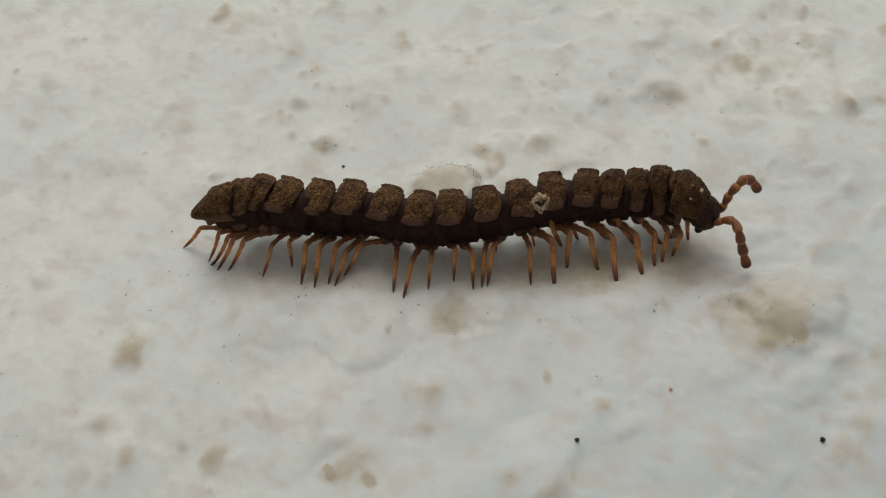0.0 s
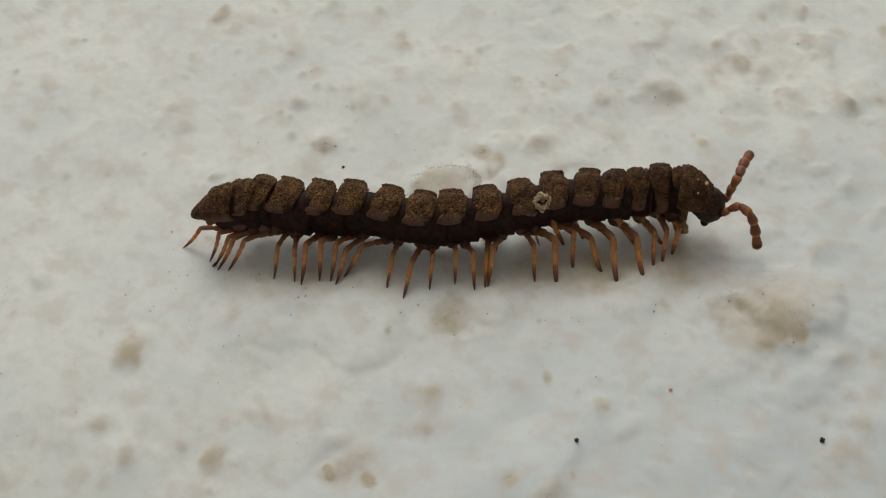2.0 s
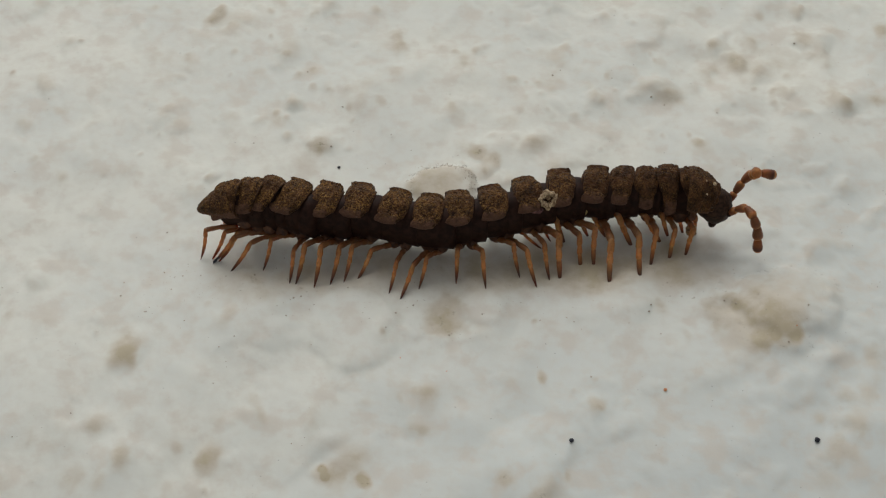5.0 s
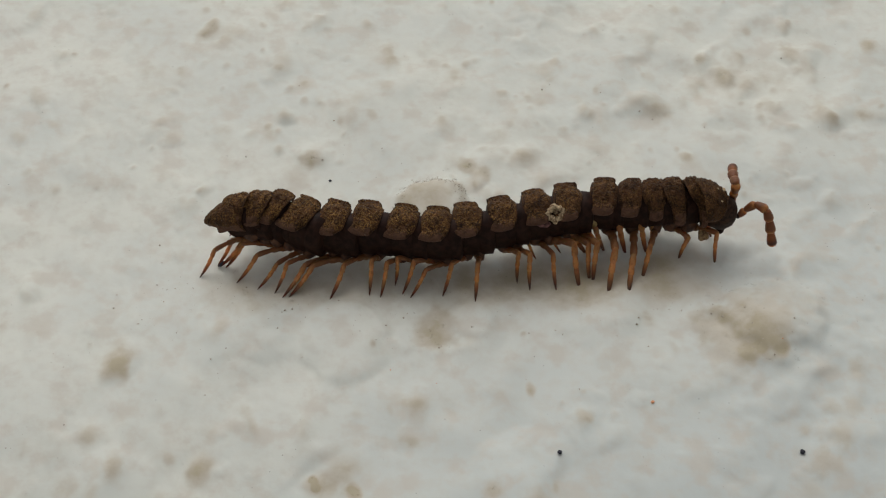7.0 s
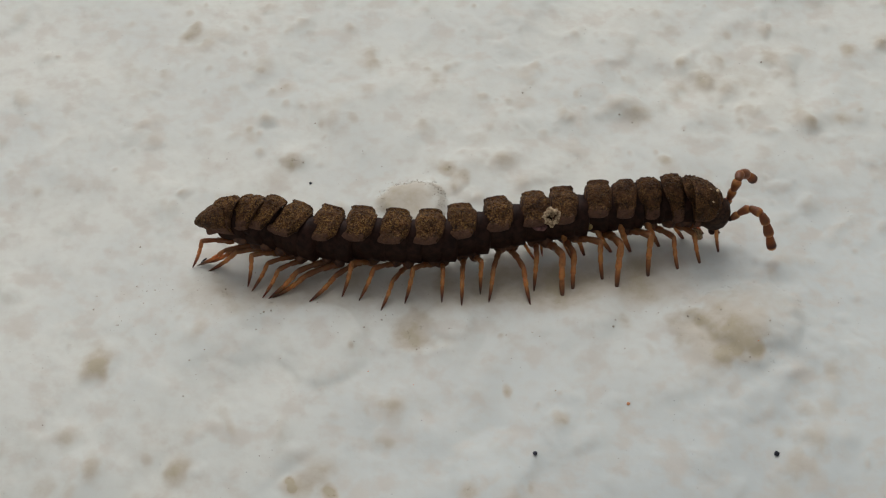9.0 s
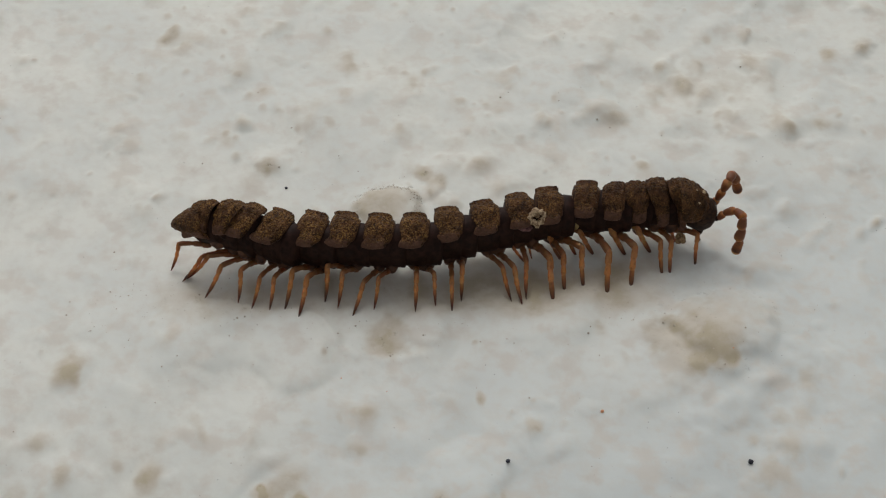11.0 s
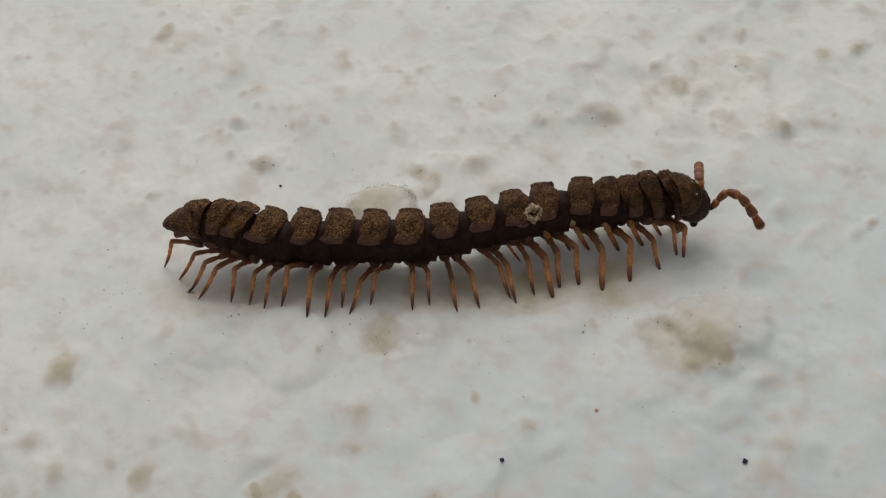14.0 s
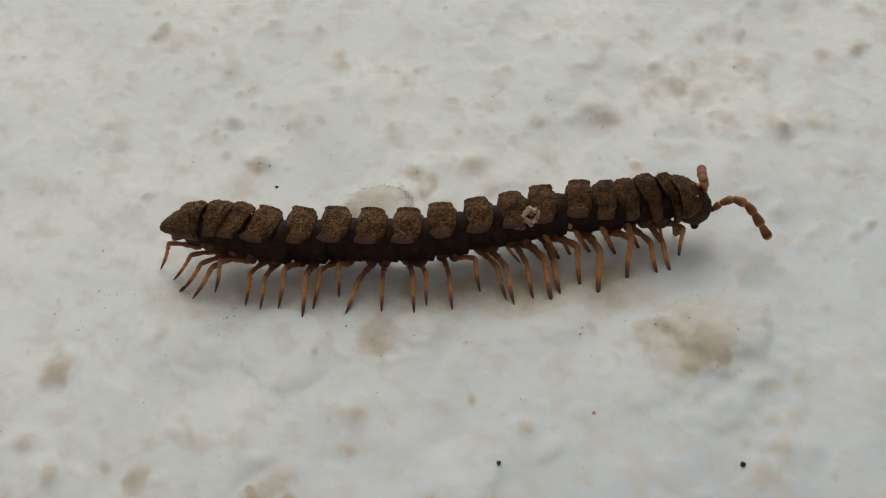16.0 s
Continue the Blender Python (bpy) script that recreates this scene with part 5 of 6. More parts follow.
    step(1, rows[2], 0.05, [(0, -9.50, -0.70), (0.5, -9.49, -0.74), (1, -9.47, -0.78), (1.5, -9.46, -0.73), (2, -9.44, -0.68), (2.5, -9.46, -0.70), (3, -9.48, -0.72), (3.5, -9.42, -0.77), (4, -9.36, -0.82), (6.5, -8.72, -0.11), (7, -8.66, -0.13), (7.5, -8.64, -0.15), (8, -8.60, -0.13), (8.5, -8.65, -0.04), (9, -8.77, -0.09), (11.5, -8.06, -0.70), (12, -8.00, -0.73), (12.5, -7.96, -0.75), (13, -8.11, -0.62), (13.5, -8.08, -0.60), (14, -8.06, -0.70), (14.5, -8.06, -0.62), (15, -8.07, -0.63), (15.5, -8.04, -0.62), (16, -8.11, -0.62)])
    step(2, rows[2], 0.4, [(0, -9.32, -0.89), (0.5, -9.34, -0.99), (1, -9.35, -1.09), (1.5, -9.30, -1.01), (2, -9.24, -0.93), (2.5, -9.28, -0.92), (3, -9.33, -0.91), (3.5, -9.31, -0.94), (4, -9.30, -0.97), (6.5, -8.60, -0.18), (7, -8.56, -0.19), (7.5, -8.46, -0.15), (8, -8.47, -0.26), (8.5, -8.45, -0.26), (9, -8.48, 0.07), (11.5, -7.92, -0.55), (12, -7.90, -0.57), (12.5, -7.86, -0.59), (13, -7.84, -1.02), (13.5, -7.58, -1.37), (14, -7.52, -1.47), (14.5, -7.56, -1.45), (15, -7.59, -1.37), (15.5, -7.60, -1.35), (16, -7.70, -1.30)])
    step(3, rows[3], 0.05, [(0, -9.13, -1.20), (0.5, -9.13, -1.19), (1, -9.12, -1.18), (1.5, -9.11, -1.18), (2, -9.10, -1.17), (2.5, -9.03, -1.10), (3, -8.95, -1.03), (3.5, -8.97, -1.05), (4, -9.00, -1.06), (6.5, -8.47, -0.08), (7, -8.33, -0.25), (7.5, -8.29, -0.21), (8, -8.30, -0.35), (8.5, -8.30, -0.36), (9, -8.21, -0.34), (11.5, -7.00, -1.72), (12, -7.03, -1.74), (12.5, -7.03, -1.79), (13, -7.08, -1.72), (13.5, -7.15, -1.82), (14, -7.13, -1.92), (14.5, -7.14, -1.84), (15, -7.11, -1.85), (15.5, -7.12, -1.83), (16, -7.20, -1.78)])
    step(4, rows[3], 0.4, [(0, -8.67, -1.26), (0.5, -8.66, -1.28), (1, -8.65, -1.30), (1.5, -8.66, -1.27), (2, -8.67, -1.23), (2.5, -8.67, -1.26), (3, -8.68, -1.28), (3.5, -8.67, -1.28), (4, -8.66, -1.28), (6.5, -7.81, -1.21), (7, -7.81, -1.19), (7.5, -7.86, -1.25), (8, -7.28, -1.23), (8.5, -6.88, -0.98), (9, -6.49, -1.19), (11.5, -5.78, -1.83), (12, -5.82, -1.82), (12.5, -5.80, -1.84), (13, -5.77, -1.86), (13.5, -5.80, -1.87), (14, -5.81, -1.91), (14.5, -5.81, -1.95), (15, -5.80, -1.96), (15.5, -5.81, -1.82), (16, -6.34, -1.22)])
    step(5, rows[4], 0.05, [(0, -7.23, -1.72), (0.5, -7.40, -1.40), (1, -7.56, -1.09), (1.5, -7.17, -1.39), (2, -6.77, -1.69), (2.5, -6.79, -1.72), (3, -6.81, -1.74), (3.5, -6.93, -1.48), (4, -7.05, -1.22), (6.5, -6.94, -1.45), (7, -6.94, -1.50), (7.5, -6.96, -1.53), (8, -6.83, -1.45), (8.5, -6.41, -1.66), (9, -6.34, -1.44), (11.5, -5.09, -2.22), (12, -5.13, -2.18), (12.5, -5.10, -1.96), (13, -5.08, -1.92), (13.5, -5.09, -1.96), (14, -5.07, -2.06), (14.5, -5.07, -2.04), (15, -5.07, -2.05), (15.5, -5.09, -2.03), (16, -5.07, -1.97)])
    step(6, rows[4], 0.4, [(0, -6.08, -0.95), (0.5, -6.00, -1.40), (1, -5.92, -1.85), (1.5, -5.93, -1.83), (2, -5.93, -1.81), (2.5, -5.93, -1.85), (3, -5.94, -1.89), (3.5, -5.94, -1.89), (4, -5.95, -1.89), (6.5, -6.08, -1.76), (7, -6.22, -1.68), (7.5, -6.13, -1.65), (8, -6.22, -1.57), (8.5, -6.09, -1.35), (9, -5.87, -1.84), (11.5, -4.41, -2.22), (12, -4.47, -2.18), (12.5, -4.44, -2.25), (13, -4.42, -2.27), (13.5, -4.41, -2.26), (14, -4.44, -2.35), (14.5, -4.42, -2.33), (15, -4.42, -2.34), (15.5, -4.41, -2.32), (16, -4.44, -2.32)])
    step(7, rows[5], 0.05, [(0, -5.68, -1.96), (0.5, -5.67, -1.95), (1, -5.65, -1.94), (1.5, -5.66, -1.94), (2, -5.67, -1.94), (2.5, -5.67, -1.96), (3, -5.66, -1.99), (3.5, -5.66, -1.97), (4, -5.65, -1.96), (6.5, -5.84, -1.88), (7, -5.91, -1.93), (7.5, -5.90, -1.92), (8, -5.92, -1.88), (8.5, -5.86, -1.66), (9, -5.64, -1.87), (11.5, -3.72, -2.27), (12, -3.74, -2.29), (12.5, -3.72, -2.25), (13, -3.79, -2.27), (13.5, -3.75, -2.31), (14, -3.74, -2.29), (14.5, -3.73, -2.42), (15, -3.71, -2.40), (15.5, -3.73, -2.35), (16, -3.71, -2.32)])
    step(8, rows[5], 0.4, [(0, -5.13, -2.20), (0.5, -5.02, -2.18), (1, -4.92, -2.16), (1.5, -4.93, -1.92), (2, -4.94, -1.69), (2.5, -4.78, -1.87), (3, -4.62, -2.05), (3.5, -4.61, -2.05), (4, -4.59, -2.05), (6.5, -5.66, -1.88), (7, -5.66, -1.87), (7.5, -5.66, -1.89), (8, -5.65, -1.85), (8.5, -5.67, -1.88), (9, -5.48, -1.80), (11.5, -3.06, -2.75), (12, -3.32, -2.77), (12.5, -3.53, -2.73), (13, -3.58, -2.69), (13.5, -3.35, -2.40), (14, -2.69, -2.88), (14.5, -2.81, -2.32), (15, -2.65, -2.83), (15.5, -3.11, -2.25), (16, -2.72, -2.79)])
    step(9, rows[6], 0.05, [(0, -4.60, -1.96), (0.5, -4.60, -1.88), (1, -4.59, -1.79), (1.5, -4.55, -1.77), (2, -4.51, -1.75), (2.5, -4.53, -1.79), (3, -4.54, -1.84), (3.5, -4.52, -1.87), (4, -4.50, -1.90), (6.5, -3.94, -2.10), (7, -3.97, -2.11), (7.5, -3.95, -2.17), (8, -3.92, -2.09), (8.5, -3.98, -2.18), (9, -3.97, -2.20), (11.5, -1.98, -1.75), (12, -2.23, -2.88), (12.5, -2.39, -2.45), (13, -2.48, -2.05), (13.5, -1.99, -2.84), (14, -1.99, -2.78), (14.5, -1.97, -2.85), (15, -1.93, -2.83), (15.5, -2.02, -2.30), (16, -2.34, -2.24)])
    step(10, rows[6], 0.4, [(0, -4.35, -2.11), (0.5, -4.33, -2.10), (1, -4.31, -2.10), (1.5, -4.30, -2.03), (2, -4.30, -1.97), (2.5, -4.31, -2.01), (3, -4.33, -2.05), (3.5, -4.32, -2.02), (4, -4.32, -1.99), (6.5, -2.73, -1.70), (7, -2.36, -1.93), (7.5, -2.41, -1.92), (8, -2.43, -1.69), (8.5, -2.65, -2.30), (9, -2.61, -1.95), (11.5, -1.41, -2.20), (12, -1.28, -2.82), (12.5, -1.53, -1.93), (13, -1.14, -3.09), (13.5, -1.24, -2.98), (14, -1.32, -2.18), (14.5, -1.26, -2.00), (15, -1.28, -3.21), (15.5, -1.38, -2.53), (16, -1.31, -1.48)])
    step(11, rows[7], 0.05, [(0, -4.01, -1.47), (0.5, -4.00, -1.48), (1, -4.00, -1.49), (1.5, -4.00, -1.50), (2, -4.00, -1.51), (2.5, -4.01, -1.51), (3, -4.02, -1.50), (3.5, -4.02, -1.50), (4, -4.02, -1.50), (6.5, -1.93, -1.98), (7, -1.92, -1.96), (7.5, -1.86, -2.01), (8, -1.89, -2.06), (8.5, -1.90, -2.05), (9, -1.94, -2.04), (11.5, -1.06, -2.56), (12, -1.05, -2.36), (12.5, -1.07, -2.53), (13, -1.06, -2.40), (13.5, -1.04, -2.38), (14, -1.03, -2.54), (14.5, -1.04, -2.46), (15, -1.04, -2.46), (15.5, -1.07, -2.44), (16, -1.05, -2.44)])
    step(12, rows[7], 0.4, [(0, -1.98, -2.47), (0.5, -2.02, -2.46), (1, -2.07, -2.46), (1.5, -2.16, -2.35), (2, -2.24, -2.24), (2.5, -2.14, -2.32), (3, -2.05, -2.41), (3.5, -2.10, -2.32), (4, -2.15, -2.23), (6.5, -1.59, -2.73), (7, -1.32, -1.28), (7.5, -1.03, -2.50), (8, -0.99, -2.52), (8.5, -1.02, -2.57), (9, -1.04, -2.56), (11.5, -0.15, -1.89), (12, -0.14, -1.60), (12.5, 0.04, -2.61), (13, -0.11, -2.27), (13.5, -0.42, -2.08), (14, -0.19, -2.01), (14.5, 0.68, -2.29), (15, 0.26, -2.30), (15.5, 0.10, -1.98), (16, 0.41, -2.28)])
    step(13, rows[8], 0.05, [(0, -1.59, -2.74), (0.5, -1.59, -2.72), (1, -1.60, -2.70), (1.5, -1.59, -2.71), (2, -1.58, -2.72), (2.5, -1.59, -2.71), (3, -1.59, -2.71), (3.5, -1.59, -2.73), (4, -1.58, -2.74), (6.5, -1.51, -2.49), (7, -1.04, -1.75), (7.5, -0.19, -2.53), (8, -0.13, -2.03), (8.5, -0.09, -2.41), (9, -0.07, -2.16), (11.5, 1.55, -2.39), (12, 1.54, -2.40), (12.5, 1.56, -2.39), (13, 1.55, -2.37), (13.5, 1.57, -2.40), (14, 1.52, -2.45), (14.5, 1.59, -2.43), (15, 1.55, -2.47), (15.5, 1.45, -1.45), (16, 1.73, -2.50)])
    step(14, rows[8], 0.4, [(0, -0.59, -2.23), (0.5, -0.56, -2.24), (1, -0.53, -2.25), (1.5, -0.53, -2.23), (2, -0.53, -2.21), (2.5, -0.54, -2.24), (3, -0.55, -2.26), (3.5, -0.55, -2.26), (4, -0.55, -2.27), (6.5, -0.83, -1.95), (7, -0.74, -1.96), (7.5, -0.04, -1.70), (8, 0.53, -1.84), (8.5, 0.81, -1.71), (9, 1.44, -2.16), (11.5, 2.23, -2.02), (12, 2.24, -2.04), (12.5, 2.24, -2.05), (13, 2.25, -2.01), (13.5, 2.22, -2.12), (14, 2.20, -2.09), (14.5, 2.24, -2.13), (15, 2.25, -2.10), (15.5, 2.23, -1.96), (16, 2.22, -1.99)])
    step(15, rows[9], 0.05, [(0, 0.43, -1.81), (0.5, 0.45, -1.79), (1, 0.46, -1.76), (1.5, 0.48, -1.85), (2, 0.49, -1.93), (2.5, 0.47, -1.96), (3, 0.44, -1.99), (3.5, 0.57, -1.92), (4, 0.69, -1.84), (6.5, 0.60, -1.89), (7, 0.58, -1.87), (7.5, 0.54, -1.77), (8, 1.51, -2.18), (8.5, 1.66, -1.89), (9, 2.24, -2.40), (11.5, 2.89, -2.23), (12, 2.65, -1.88), (12.5, 3.21, -2.37), (13, 2.98, -2.18), (13.5, 3.11, -1.59), (14, 3.34, -2.35), (14.5, 3.38, -1.91), (15, 2.96, -2.03), (15.5, 3.29, -2.10), (16, 3.26, -2.13)])
    step(16, rows[9], 0.4, [(0, 1.21, -2.26), (0.5, 1.22, -2.18), (1, 1.23, -2.10), (1.5, 1.25, -2.20), (2, 1.27, -2.30), (2.5, 1.32, -2.22), (3, 1.37, -2.15), (3.5, 1.61, -2.19), (4, 1.85, -2.24), (6.5, 1.87, -2.28), (7, 1.90, -2.29), (7.5, 1.88, -2.31), (8, 2.09, -1.69), (8.5, 2.54, -1.49), (9, 3.01, -1.57), (11.5, 3.23, -1.71), (12, 3.67, -2.42), (12.5, 3.69, -2.13), (13, 3.62, -1.99), (13.5, 4.32, -2.25), (14, 4.25, -2.13), (14.5, 4.48, -1.29), (15, 4.04, -2.36), (15.5, 4.06, -2.18), (16, 4.38, -1.05)])
    step(17, rows[10], 0.05, [(0, 1.53, -2.29), (0.5, 1.60, -2.29), (1, 1.68, -2.28), (1.5, 1.68, -2.29), (2, 1.68, -2.30), (2.5, 1.93, -1.87), (3, 2.19, -1.45), (3.5, 2.62, -1.30), (4, 3.05, -1.14), (6.5, 3.33, -1.95), (7, 3.62, -1.04), (7.5, 3.64, -1.02), (8, 3.37, -1.59), (8.5, 3.35, -2.25), (9, 3.34, -2.06), (11.5, 5.45, -1.55), (12, 5.46, -1.55), (12.5, 5.44, -1.50), (13, 5.45, -1.52), (13.5, 5.47, -1.52), (14, 5.51, -1.57), (14.5, 5.46, -1.64), (15, 5.47, -1.59), (15.5, 5.48, -1.56), (16, 5.47, -1.56)])
    step(18, rows[10], 0.4, [(0, 1.75, -2.23), (0.5, 1.77, -2.23), (1, 1.79, -2.22), (1.5, 1.79, -2.21), (2, 1.79, -2.21), (2.5, 2.52, -1.95), (3, 3.25, -1.70), (3.5, 3.50, -1.89), (4, 3.75, -2.09), (6.5, 4.16, -1.68), (7, 4.13, -1.44), (7.5, 4.39, -1.42), (8, 4.39, -1.31), (8.5, 4.30, -1.85), (9, 5.05, -2.24), (11.5, 5.74, -1.85), (12, 5.73, -1.86), (12.5, 5.73, -1.87), (13, 5.70, -1.82), (13.5, 5.74, -1.85), (14, 5.73, -1.90), (14.5, 5.72, -1.92), (15, 5.73, -1.95), (15.5, 5.74, -1.93), (16, 5.76, -1.86)])
    step(19, rows[11], 0.05, [(0, 3.52, -1.96), (0.5, 3.52, -1.95), (1, 3.53, -1.95), (1.5, 3.61, -1.85), (2, 3.70, -1.75), (2.5, 3.62, -1.72), (3, 3.54, -1.70), (3.5, 3.74, -1.71), (4, 3.94, -1.73), (6.5, 5.22, -1.49), (7, 5.21, -1.47), (7.5, 5.19, -1.48), (8, 5.21, -1.44), (8.5, 5.23, -1.48), (9, 5.20, -1.41), (11.5, 6.18, -1.54), (12, 6.35, -0.93), (12.5, 6.17, -1.62), (13, 6.67, -1.36), (13.5, 6.87, -0.89), (14, 6.48, -1.50), (14.5, 6.39, -1.82), (15, 6.61, -1.39), (15.5, 6.07, -0.70), (16, 6.54, -1.55)])
    step(20, rows[11], 0.4, [(0, 4.51, -1.90), (0.5, 4.68, -1.83), (1, 4.85, -1.77), (1.5, 4.72, -1.76), (2, 4.60, -1.75), (2.5, 4.75, -1.78), (3, 4.89, -1.82), (3.5, 4.73, -1.71), (4, 4.58, -1.61), (6.5, 5.75, -1.28), (7, 6.16, -1.25), (7.5, 5.91, -0.77), (8, 5.91, -0.81), (8.5, 6.22, -1.42), (9, 6.40, -1.84), (11.5, 7.16, -1.60), (12, 6.87, -0.62), (12.5, 6.87, -0.62), (13, 7.37, -1.72), (13.5, 7.36, -1.78), (14, 7.33, -1.74), (14.5, 7.35, -1.81), (15, 7.35, -1.78), (15.5, 7.36, -1.76), (16, 7.37, -1.72)])
    step(21, rows[12], 0.05, [(0, 5.01, -0.95), (0.5, 5.19, -1.07), (1, 5.37, -1.19), (1.5, 5.32, -1.05), (2, 5.27, -0.92), (2.5, 5.41, -1.22), (3, 5.54, -1.52), (3.5, 5.45, -1.49), (4, 5.35, -1.45), (6.5, 6.21, -0.03), (7, 6.62, -0.82), (7.5, 6.89, -1.48), (8, 6.85, -1.37), (8.5, 6.86, -1.42), (9, 6.85, -1.43), (11.5, 7.60, -1.07), (12, 7.61, -1.08), (12.5, 7.59, -1.02), (13, 7.63, -1.04), (13.5, 7.62, -1.04), (14, 7.59, -1.09), (14.5, 7.61, -1.07), (15, 7.56, -0.71), (15.5, 7.72, -0.31), (16, 7.68, -1.39)])
    step(22, rows[12], 0.4, [(0, 6.38, -1.26), (0.5, 6.50, -1.25), (1, 6.62, -1.25), (1.5, 6.59, -1.32), (2, 6.57, -1.38), (2.5, 6.65, -1.50), (3, 6.73, -1.61), (3.5, 6.49, -1.30), (4, 6.24, -1.00), (6.5, 6.75, -0.75), (7, 6.73, -0.82), (7.5, 7.67, -1.17), (8, 7.97, -1.06), (8.5, 7.97, -0.95), (9, 8.05, -0.74), (11.5, 8.30, -0.91), (12, 8.53, -1.16), (12.5, 8.43, -0.86), (13, 8.60, -0.63), (13.5, 8.46, -1.34), (14, 8.40, -0.93), (14.5, 8.79, -0.79), (15, 8.61, -1.16), (15.5, 8.55, -0.77), (16, 8.52, -0.70)])
    step(23, rows[13], 0.3, [(0, 7.06, -2.02), (0.5, 7.06, -1.98), (1, 7.07, -1.95), (1.5, 7.07, -1.97), (2, 7.07, -1.99), (2.5, 7.07, -2.04), (3, 7.06, -2.09), (3.5, 7.06, -2.08), (4, 7.06, -2.07), (6.5, 7.06, -2.02), (7, 7.34, -1.81), (7.5, 8.03, -1.64), (8, 8.64, -1.37), (8.5, 8.64, -1.35), (9, 8.63, -1.34), (11.5, 9.34, -1.28), (12, 9.25, -1.06), (12.5, 9.10, -0.13), (13, 9.38, -1.43), (13.5, 9.37, -1.36), (14, 9.35, -1.32), (14.5, 9.31, -1.37), (15, 9.29, -1.31), (15.5, 9.30, -1.35), (16, 9.26, -1.28)])
    step(24, rows[14], 0.2, [(0, 8.14, -1.72), (0.5, 8.14, -1.74), (1, 8.14, -1.77), (1.5, 8.16, -1.76), (2, 8.17, -1.75), (2.5, 8.15, -1.76), (3, 8.12, -1.76), (3.5, 8.13, -1.76), (4, 8.14, -1.76), (6.5, 8.12, -1.80), (7, 8.13, -1.87), (7.5, 8.37, -0.99), (8, 8.80, -0.75), (8.5, 10.01, -0.69), (9, 9.92, -0.55), (11.5, 10.37, -0.90), (12, 10.67, -0.84), (12.5, 10.82, -0.68), (13, 10.73, -0.86), (13.5, 10.63, -0.14), (14, 10.49, -0.69), (14.5, 11.18, 0.01), (15, 11.47, -0.14), (15.5, 11.03, -0.56), (16, 10.39, -0.22)])
    step(25, rows[15], 0.2, [(0, 8.62, -1.10), (0.5, 8.56, -1.05), (1, 8.50, -1.00), (1.5, 8.53, -1.01), (2, 8.57, -1.01), (2.5, 8.55, -1.01), (3, 8.52, -1.00), (3.5, 8.52, -1.00), (4, 8.51, -1.00), (6.5, 8.72, -0.88), (7, 8.71, -0.88), (7.5, 8.80, -0.83), (8, 8.80, -0.81), (8.5, 10.89, 0.10), (9, 11.29, -0.26), (11.5, 11.53, -0.02), (12, 11.34, 0.36), (12.5, 11.75, -0.11), (13, 11.56, 0.56), (13.5, 12.10, 0.44), (14, 11.82, -0.05), (14.5, 11.75, -0.11), (15, 11.82, -0.11), (15.5, 11.80, -0.08), (16, 11.78, -0.11)])
    step(26, rows[16], 0.1, [(0, 8.90, -0.80), (0.5, 8.87, -0.84), (1, 8.85, -0.88), (1.5, 8.89, -0.82), (2, 8.93, -0.76), (2.5, 8.93, -0.77), (3, 8.93, -0.78), (3.5, 8.92, -0.81), (4, 8.91, -0.84), (6.5, 10.18, 0.28), (7, 10.31, 0.45), (7.5, 10.46, 0.50), (8, 10.65, 0.53), (8.5, 11.25, 0.26), (9, 12.25, 0.06), (11.5, 11.77, 0.05), (12, 11.92, 0.37), (12.5, 12.44, 0.37), (13, 11.77, 0.57), (13.5, 12.42, 0.66), (14, 12.48, 0.84), (14.5, 12.05, 0.69), (15, 12.14, 1.14), (15.5, 12.31, 0.93), (16, 12.30, -0.04)])
    step(27, rows[17], 0.1, [(0, 9.31, -0.23), (0.5, 9.31, -0.23), (1, 9.32, -0.23), (1.5, 9.32, -0.18), (2, 9.33, -0.14), (2.5, 9.36, -0.10), (3, 9.40, -0.07), (3.5, 9.37, -0.07), (4, 9.35, -0.07), (6.5, 11.79, 0.12), (7, 11.79, 0.10), (7.5, 11.62, 0.12), (8, 11.43, 0.11), (8.5, 11.62, 0.42), (9, 12.91, 0.76), (11.5, 12.80, 0.43), (12, 12.75, 0.50), (12.5, 12.69, 0.53), (13, 12.68, 0.57), (13.5, 12.56, 0.67), (14, 12.70, 0.75), (14.5, 12.57, 0.72), (15, 12.47, 0.66), (15.5, 12.67, 0.52), (16, 12.57, 1.00)])
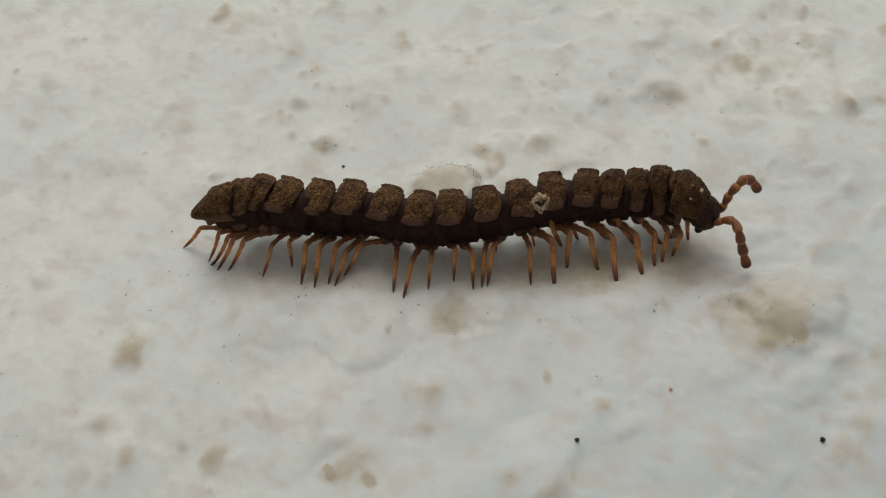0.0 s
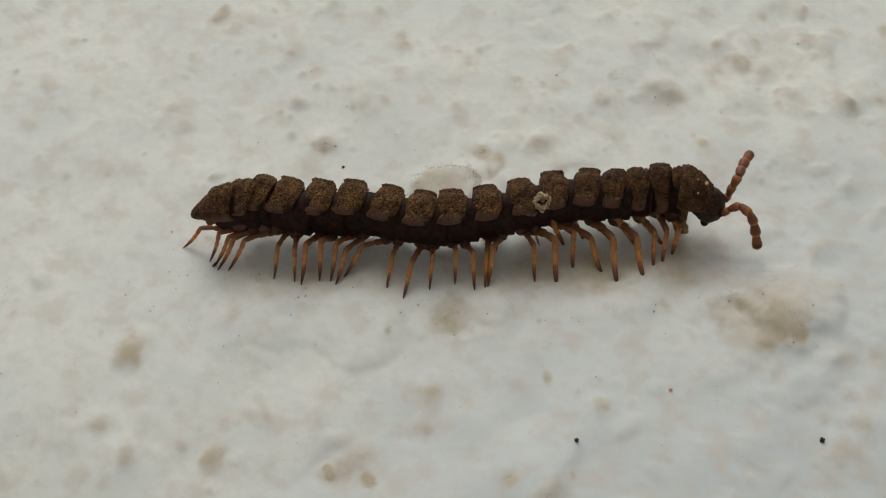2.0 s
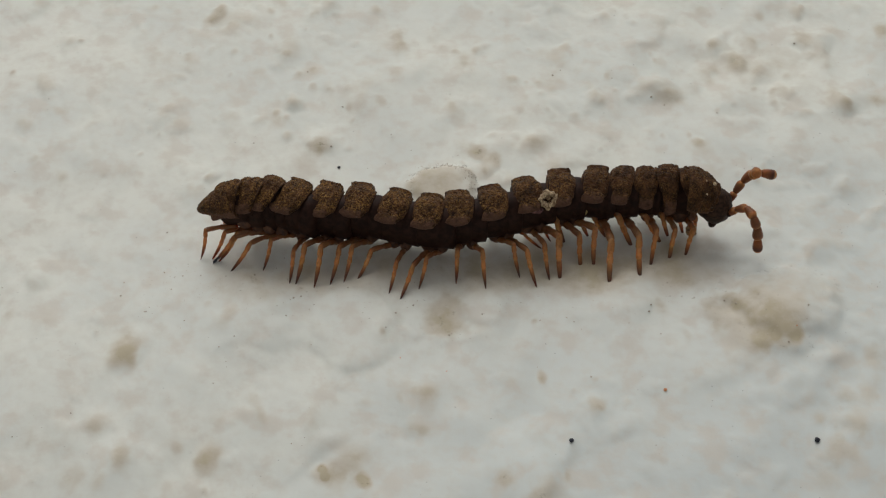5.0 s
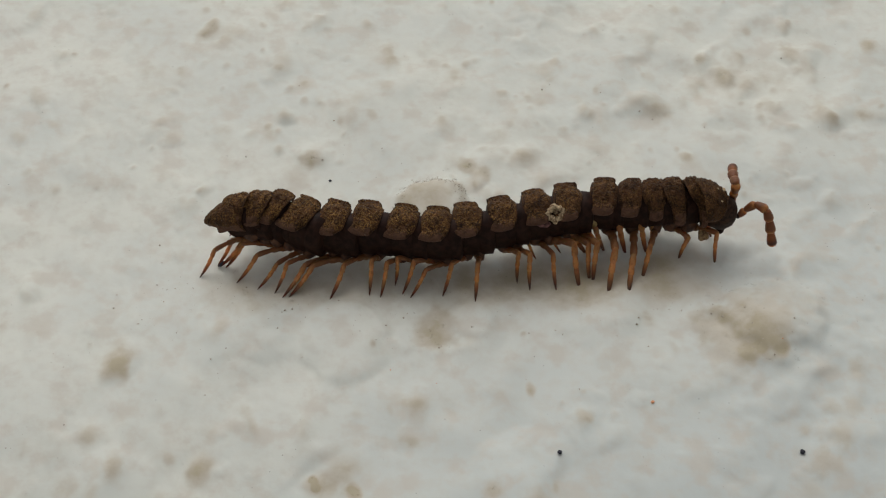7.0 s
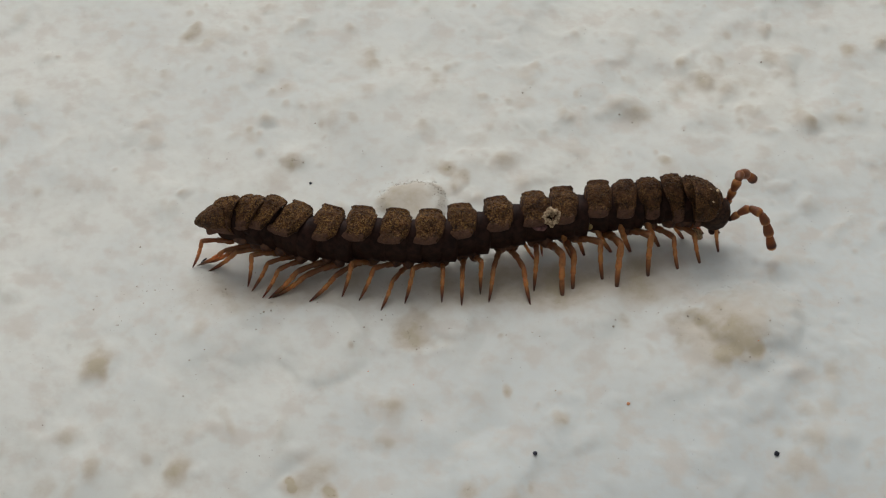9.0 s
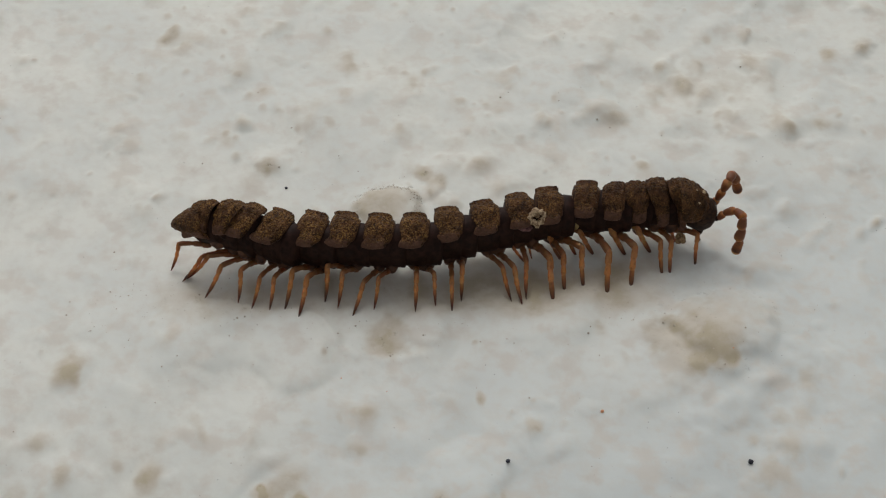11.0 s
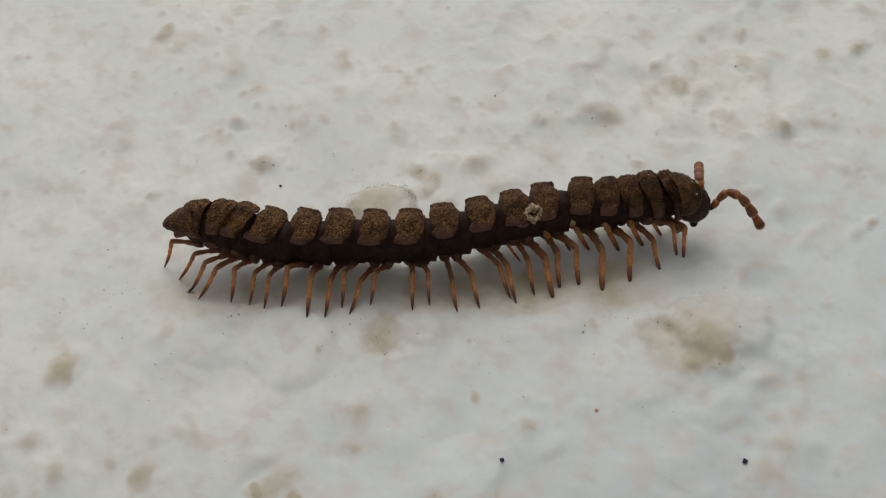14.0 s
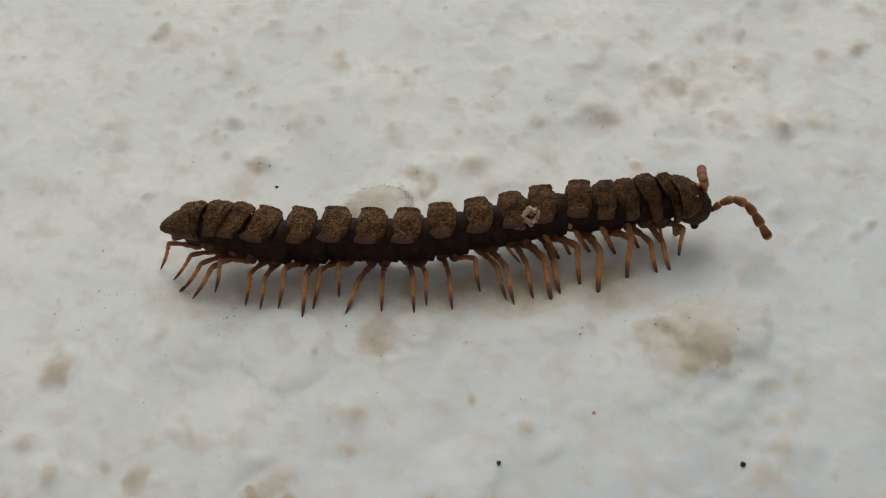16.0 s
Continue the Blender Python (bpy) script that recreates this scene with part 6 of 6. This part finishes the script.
    wave("far", rows[19], [(0, 23, 76, 15, 73, -0, 62, 54, -8, 31, -39, -0, -62), (0.5, 53, 62, 35, 57, 14, 45, 33, -3, 16, -17, 11, -22), (1, 40, 73, 29, 70, 7, 58, 49, -5, 38, -14, 31, -20), (1.5, -19, 77, -18, 76, -18, 76, 74, -9, 52, -25, 34, -41), (2, -6, 78, -6, 77, -8, 74, 71, -7, 67, -9, 62, -11), (2.5, 23, 76, 18, 74, 14, 72, 60, -5, 43, -16, 40, -18), (3, 45, 71, 34, 68, 15, 59, 39, -11, 22, -24, 20, -27), (3.5, 54, 63, 42, 60, 28, 54, 34, -8, 6, -28, 2, -32), (4, 53, 49, 41, 45, 24, 35, 13, -4, 5, -11, 4, -12), (6.5, -71, 82, -68, 82, -56, 80, 83, -12, 67, -27, 32, -62), (7, -87, 74, -89, 74, -95, 74, 91, -19, 88, -19, 80, -21), (7.5, -91, 72, -91, 72, -94, 72, 95, -21, 95, -22, 71, -28), (8, -124, 77, -100, 79, -81, 80, 85, -14, 63, -31, 39, -53), (8.5, -42, 80, -38, 79, -39, 79, 75, -12, 38, -46, 30, -55), (9, -11, 81, -11, 78, -11, 78, 72, -8, 38, -37, 24, -51), (11.5, -3, 68, -2, 69, 3, 74, 68, -7, 2, -72, -9, -77), (12, -30, 76, -33, 78, -54, 83, 84, -9, 36, -74, 35, -79), (12.5, -32, 79, -48, 83, -51, 84, 85, -8, 71, -60, 45, -83), (13, -101, 75, -101, 75, -103, 75, 93, -18, 90, -19, 52, -67), (13.5, -110, 68, -109, 68, -104, 69, 91, -24, 87, -24, 86, -24), (14, -123, 64, -123, 64, -114, 68, 84, -22, 83, -22, 82, -23), (14.5, -111, 67, -109, 67, -98, 69, 88, -24, 88, -24, 88, -24), (15, -124, 79, -130, 78, -143, 72, 110, -17, 127, -32, 142, -48), (15.5, -104, 71, -104, 71, -110, 70, 104, -25, 111, -28, 124, -46), (16, -105, 67, -105, 67, -101, 68, 89, -25, 86, -25, 82, -26)])
    wave("near", rows[19], [(0, -8, 41, -33, 27, -75, -7, -40, -72, -35, -70, -34, -70), (0.5, -14, 37, -21, 31, -73, -2, -67, -77, -40, -73, -37, -72), (1, -10, 45, -27, 34, -71, -3, -34, -74, -33, -74, -35, -75), (1.5, -5, 51, -14, 44, -60, 4, -22, -71, -28, -73, -36, -75), (2, 1, 52, -18, 40, -54, 2, -18, -65, -39, -73, -47, -74), (2.5, -1, 42, -21, 30, -60, -6, -24, -61, -24, -61, -25, -61), (3, -10, 39, -32, 23, -58, -2, -19, -63, -25, -66, -28, -67), (3.5, -14, 31, -48, 11, -74, -9, -45, -70, -49, -71, -50, -71), (4, -17, 42, -47, 19, -69, -0, -19, -73, -30, -77, -35, -78), (6.5, 8, 58, -9, 49, -56, 2, -29, -70, -63, -77, -74, -77), (7, 9, 56, -7, 46, -47, 8, -33, -69, -48, -73, -50, -73), (7.5, 6, 56, -5, 48, -44, 10, -7, -57, -24, -67, -36, -71), (8, 31, 65, 8, 58, -38, 11, -10, -53, -17, -58, -19, -59), (8.5, 8, 63, -6, 55, -56, 5, -10, -64, -12, -65, -13, -66), (9, 7, 46, -2, 40, -42, 5, -26, -59, -44, -66, -49, -67), (11.5, 3, 64, -35, 39, -67, 2, -138, -80, -158, -75, -161, -74), (12, 18, 70, -39, 37, -75, -1, -144, -77, -154, -74, -155, -73), (12.5, 12, 63, -49, 26, -82, -6, -128, -76, -137, -75, -139, -74), (13, 3, 55, -43, 28, -74, -6, -120, -77, -144, -73, -147, -72), (13.5, 19, 62, 9, 57, -56, 5, -27, -66, -31, -67, -39, -70), (14, 31, 51, 21, 46, -34, 7, -22, -45, -30, -50, -33, -51), (14.5, 23, 51, 16, 47, -22, 18, -5, -37, -14, -44, -17, -47), (15, 22, 57, 14, 53, -10, 32, 16, -25, -0, -40, -5, -44), (15.5, 14, 57, 5, 51, -14, 32, 18, -27, 4, -41, 0, -44), (16, 22, 35, 8, 23, -24, -5, -32, -40, -41, -45, -42, -45)])


motions()
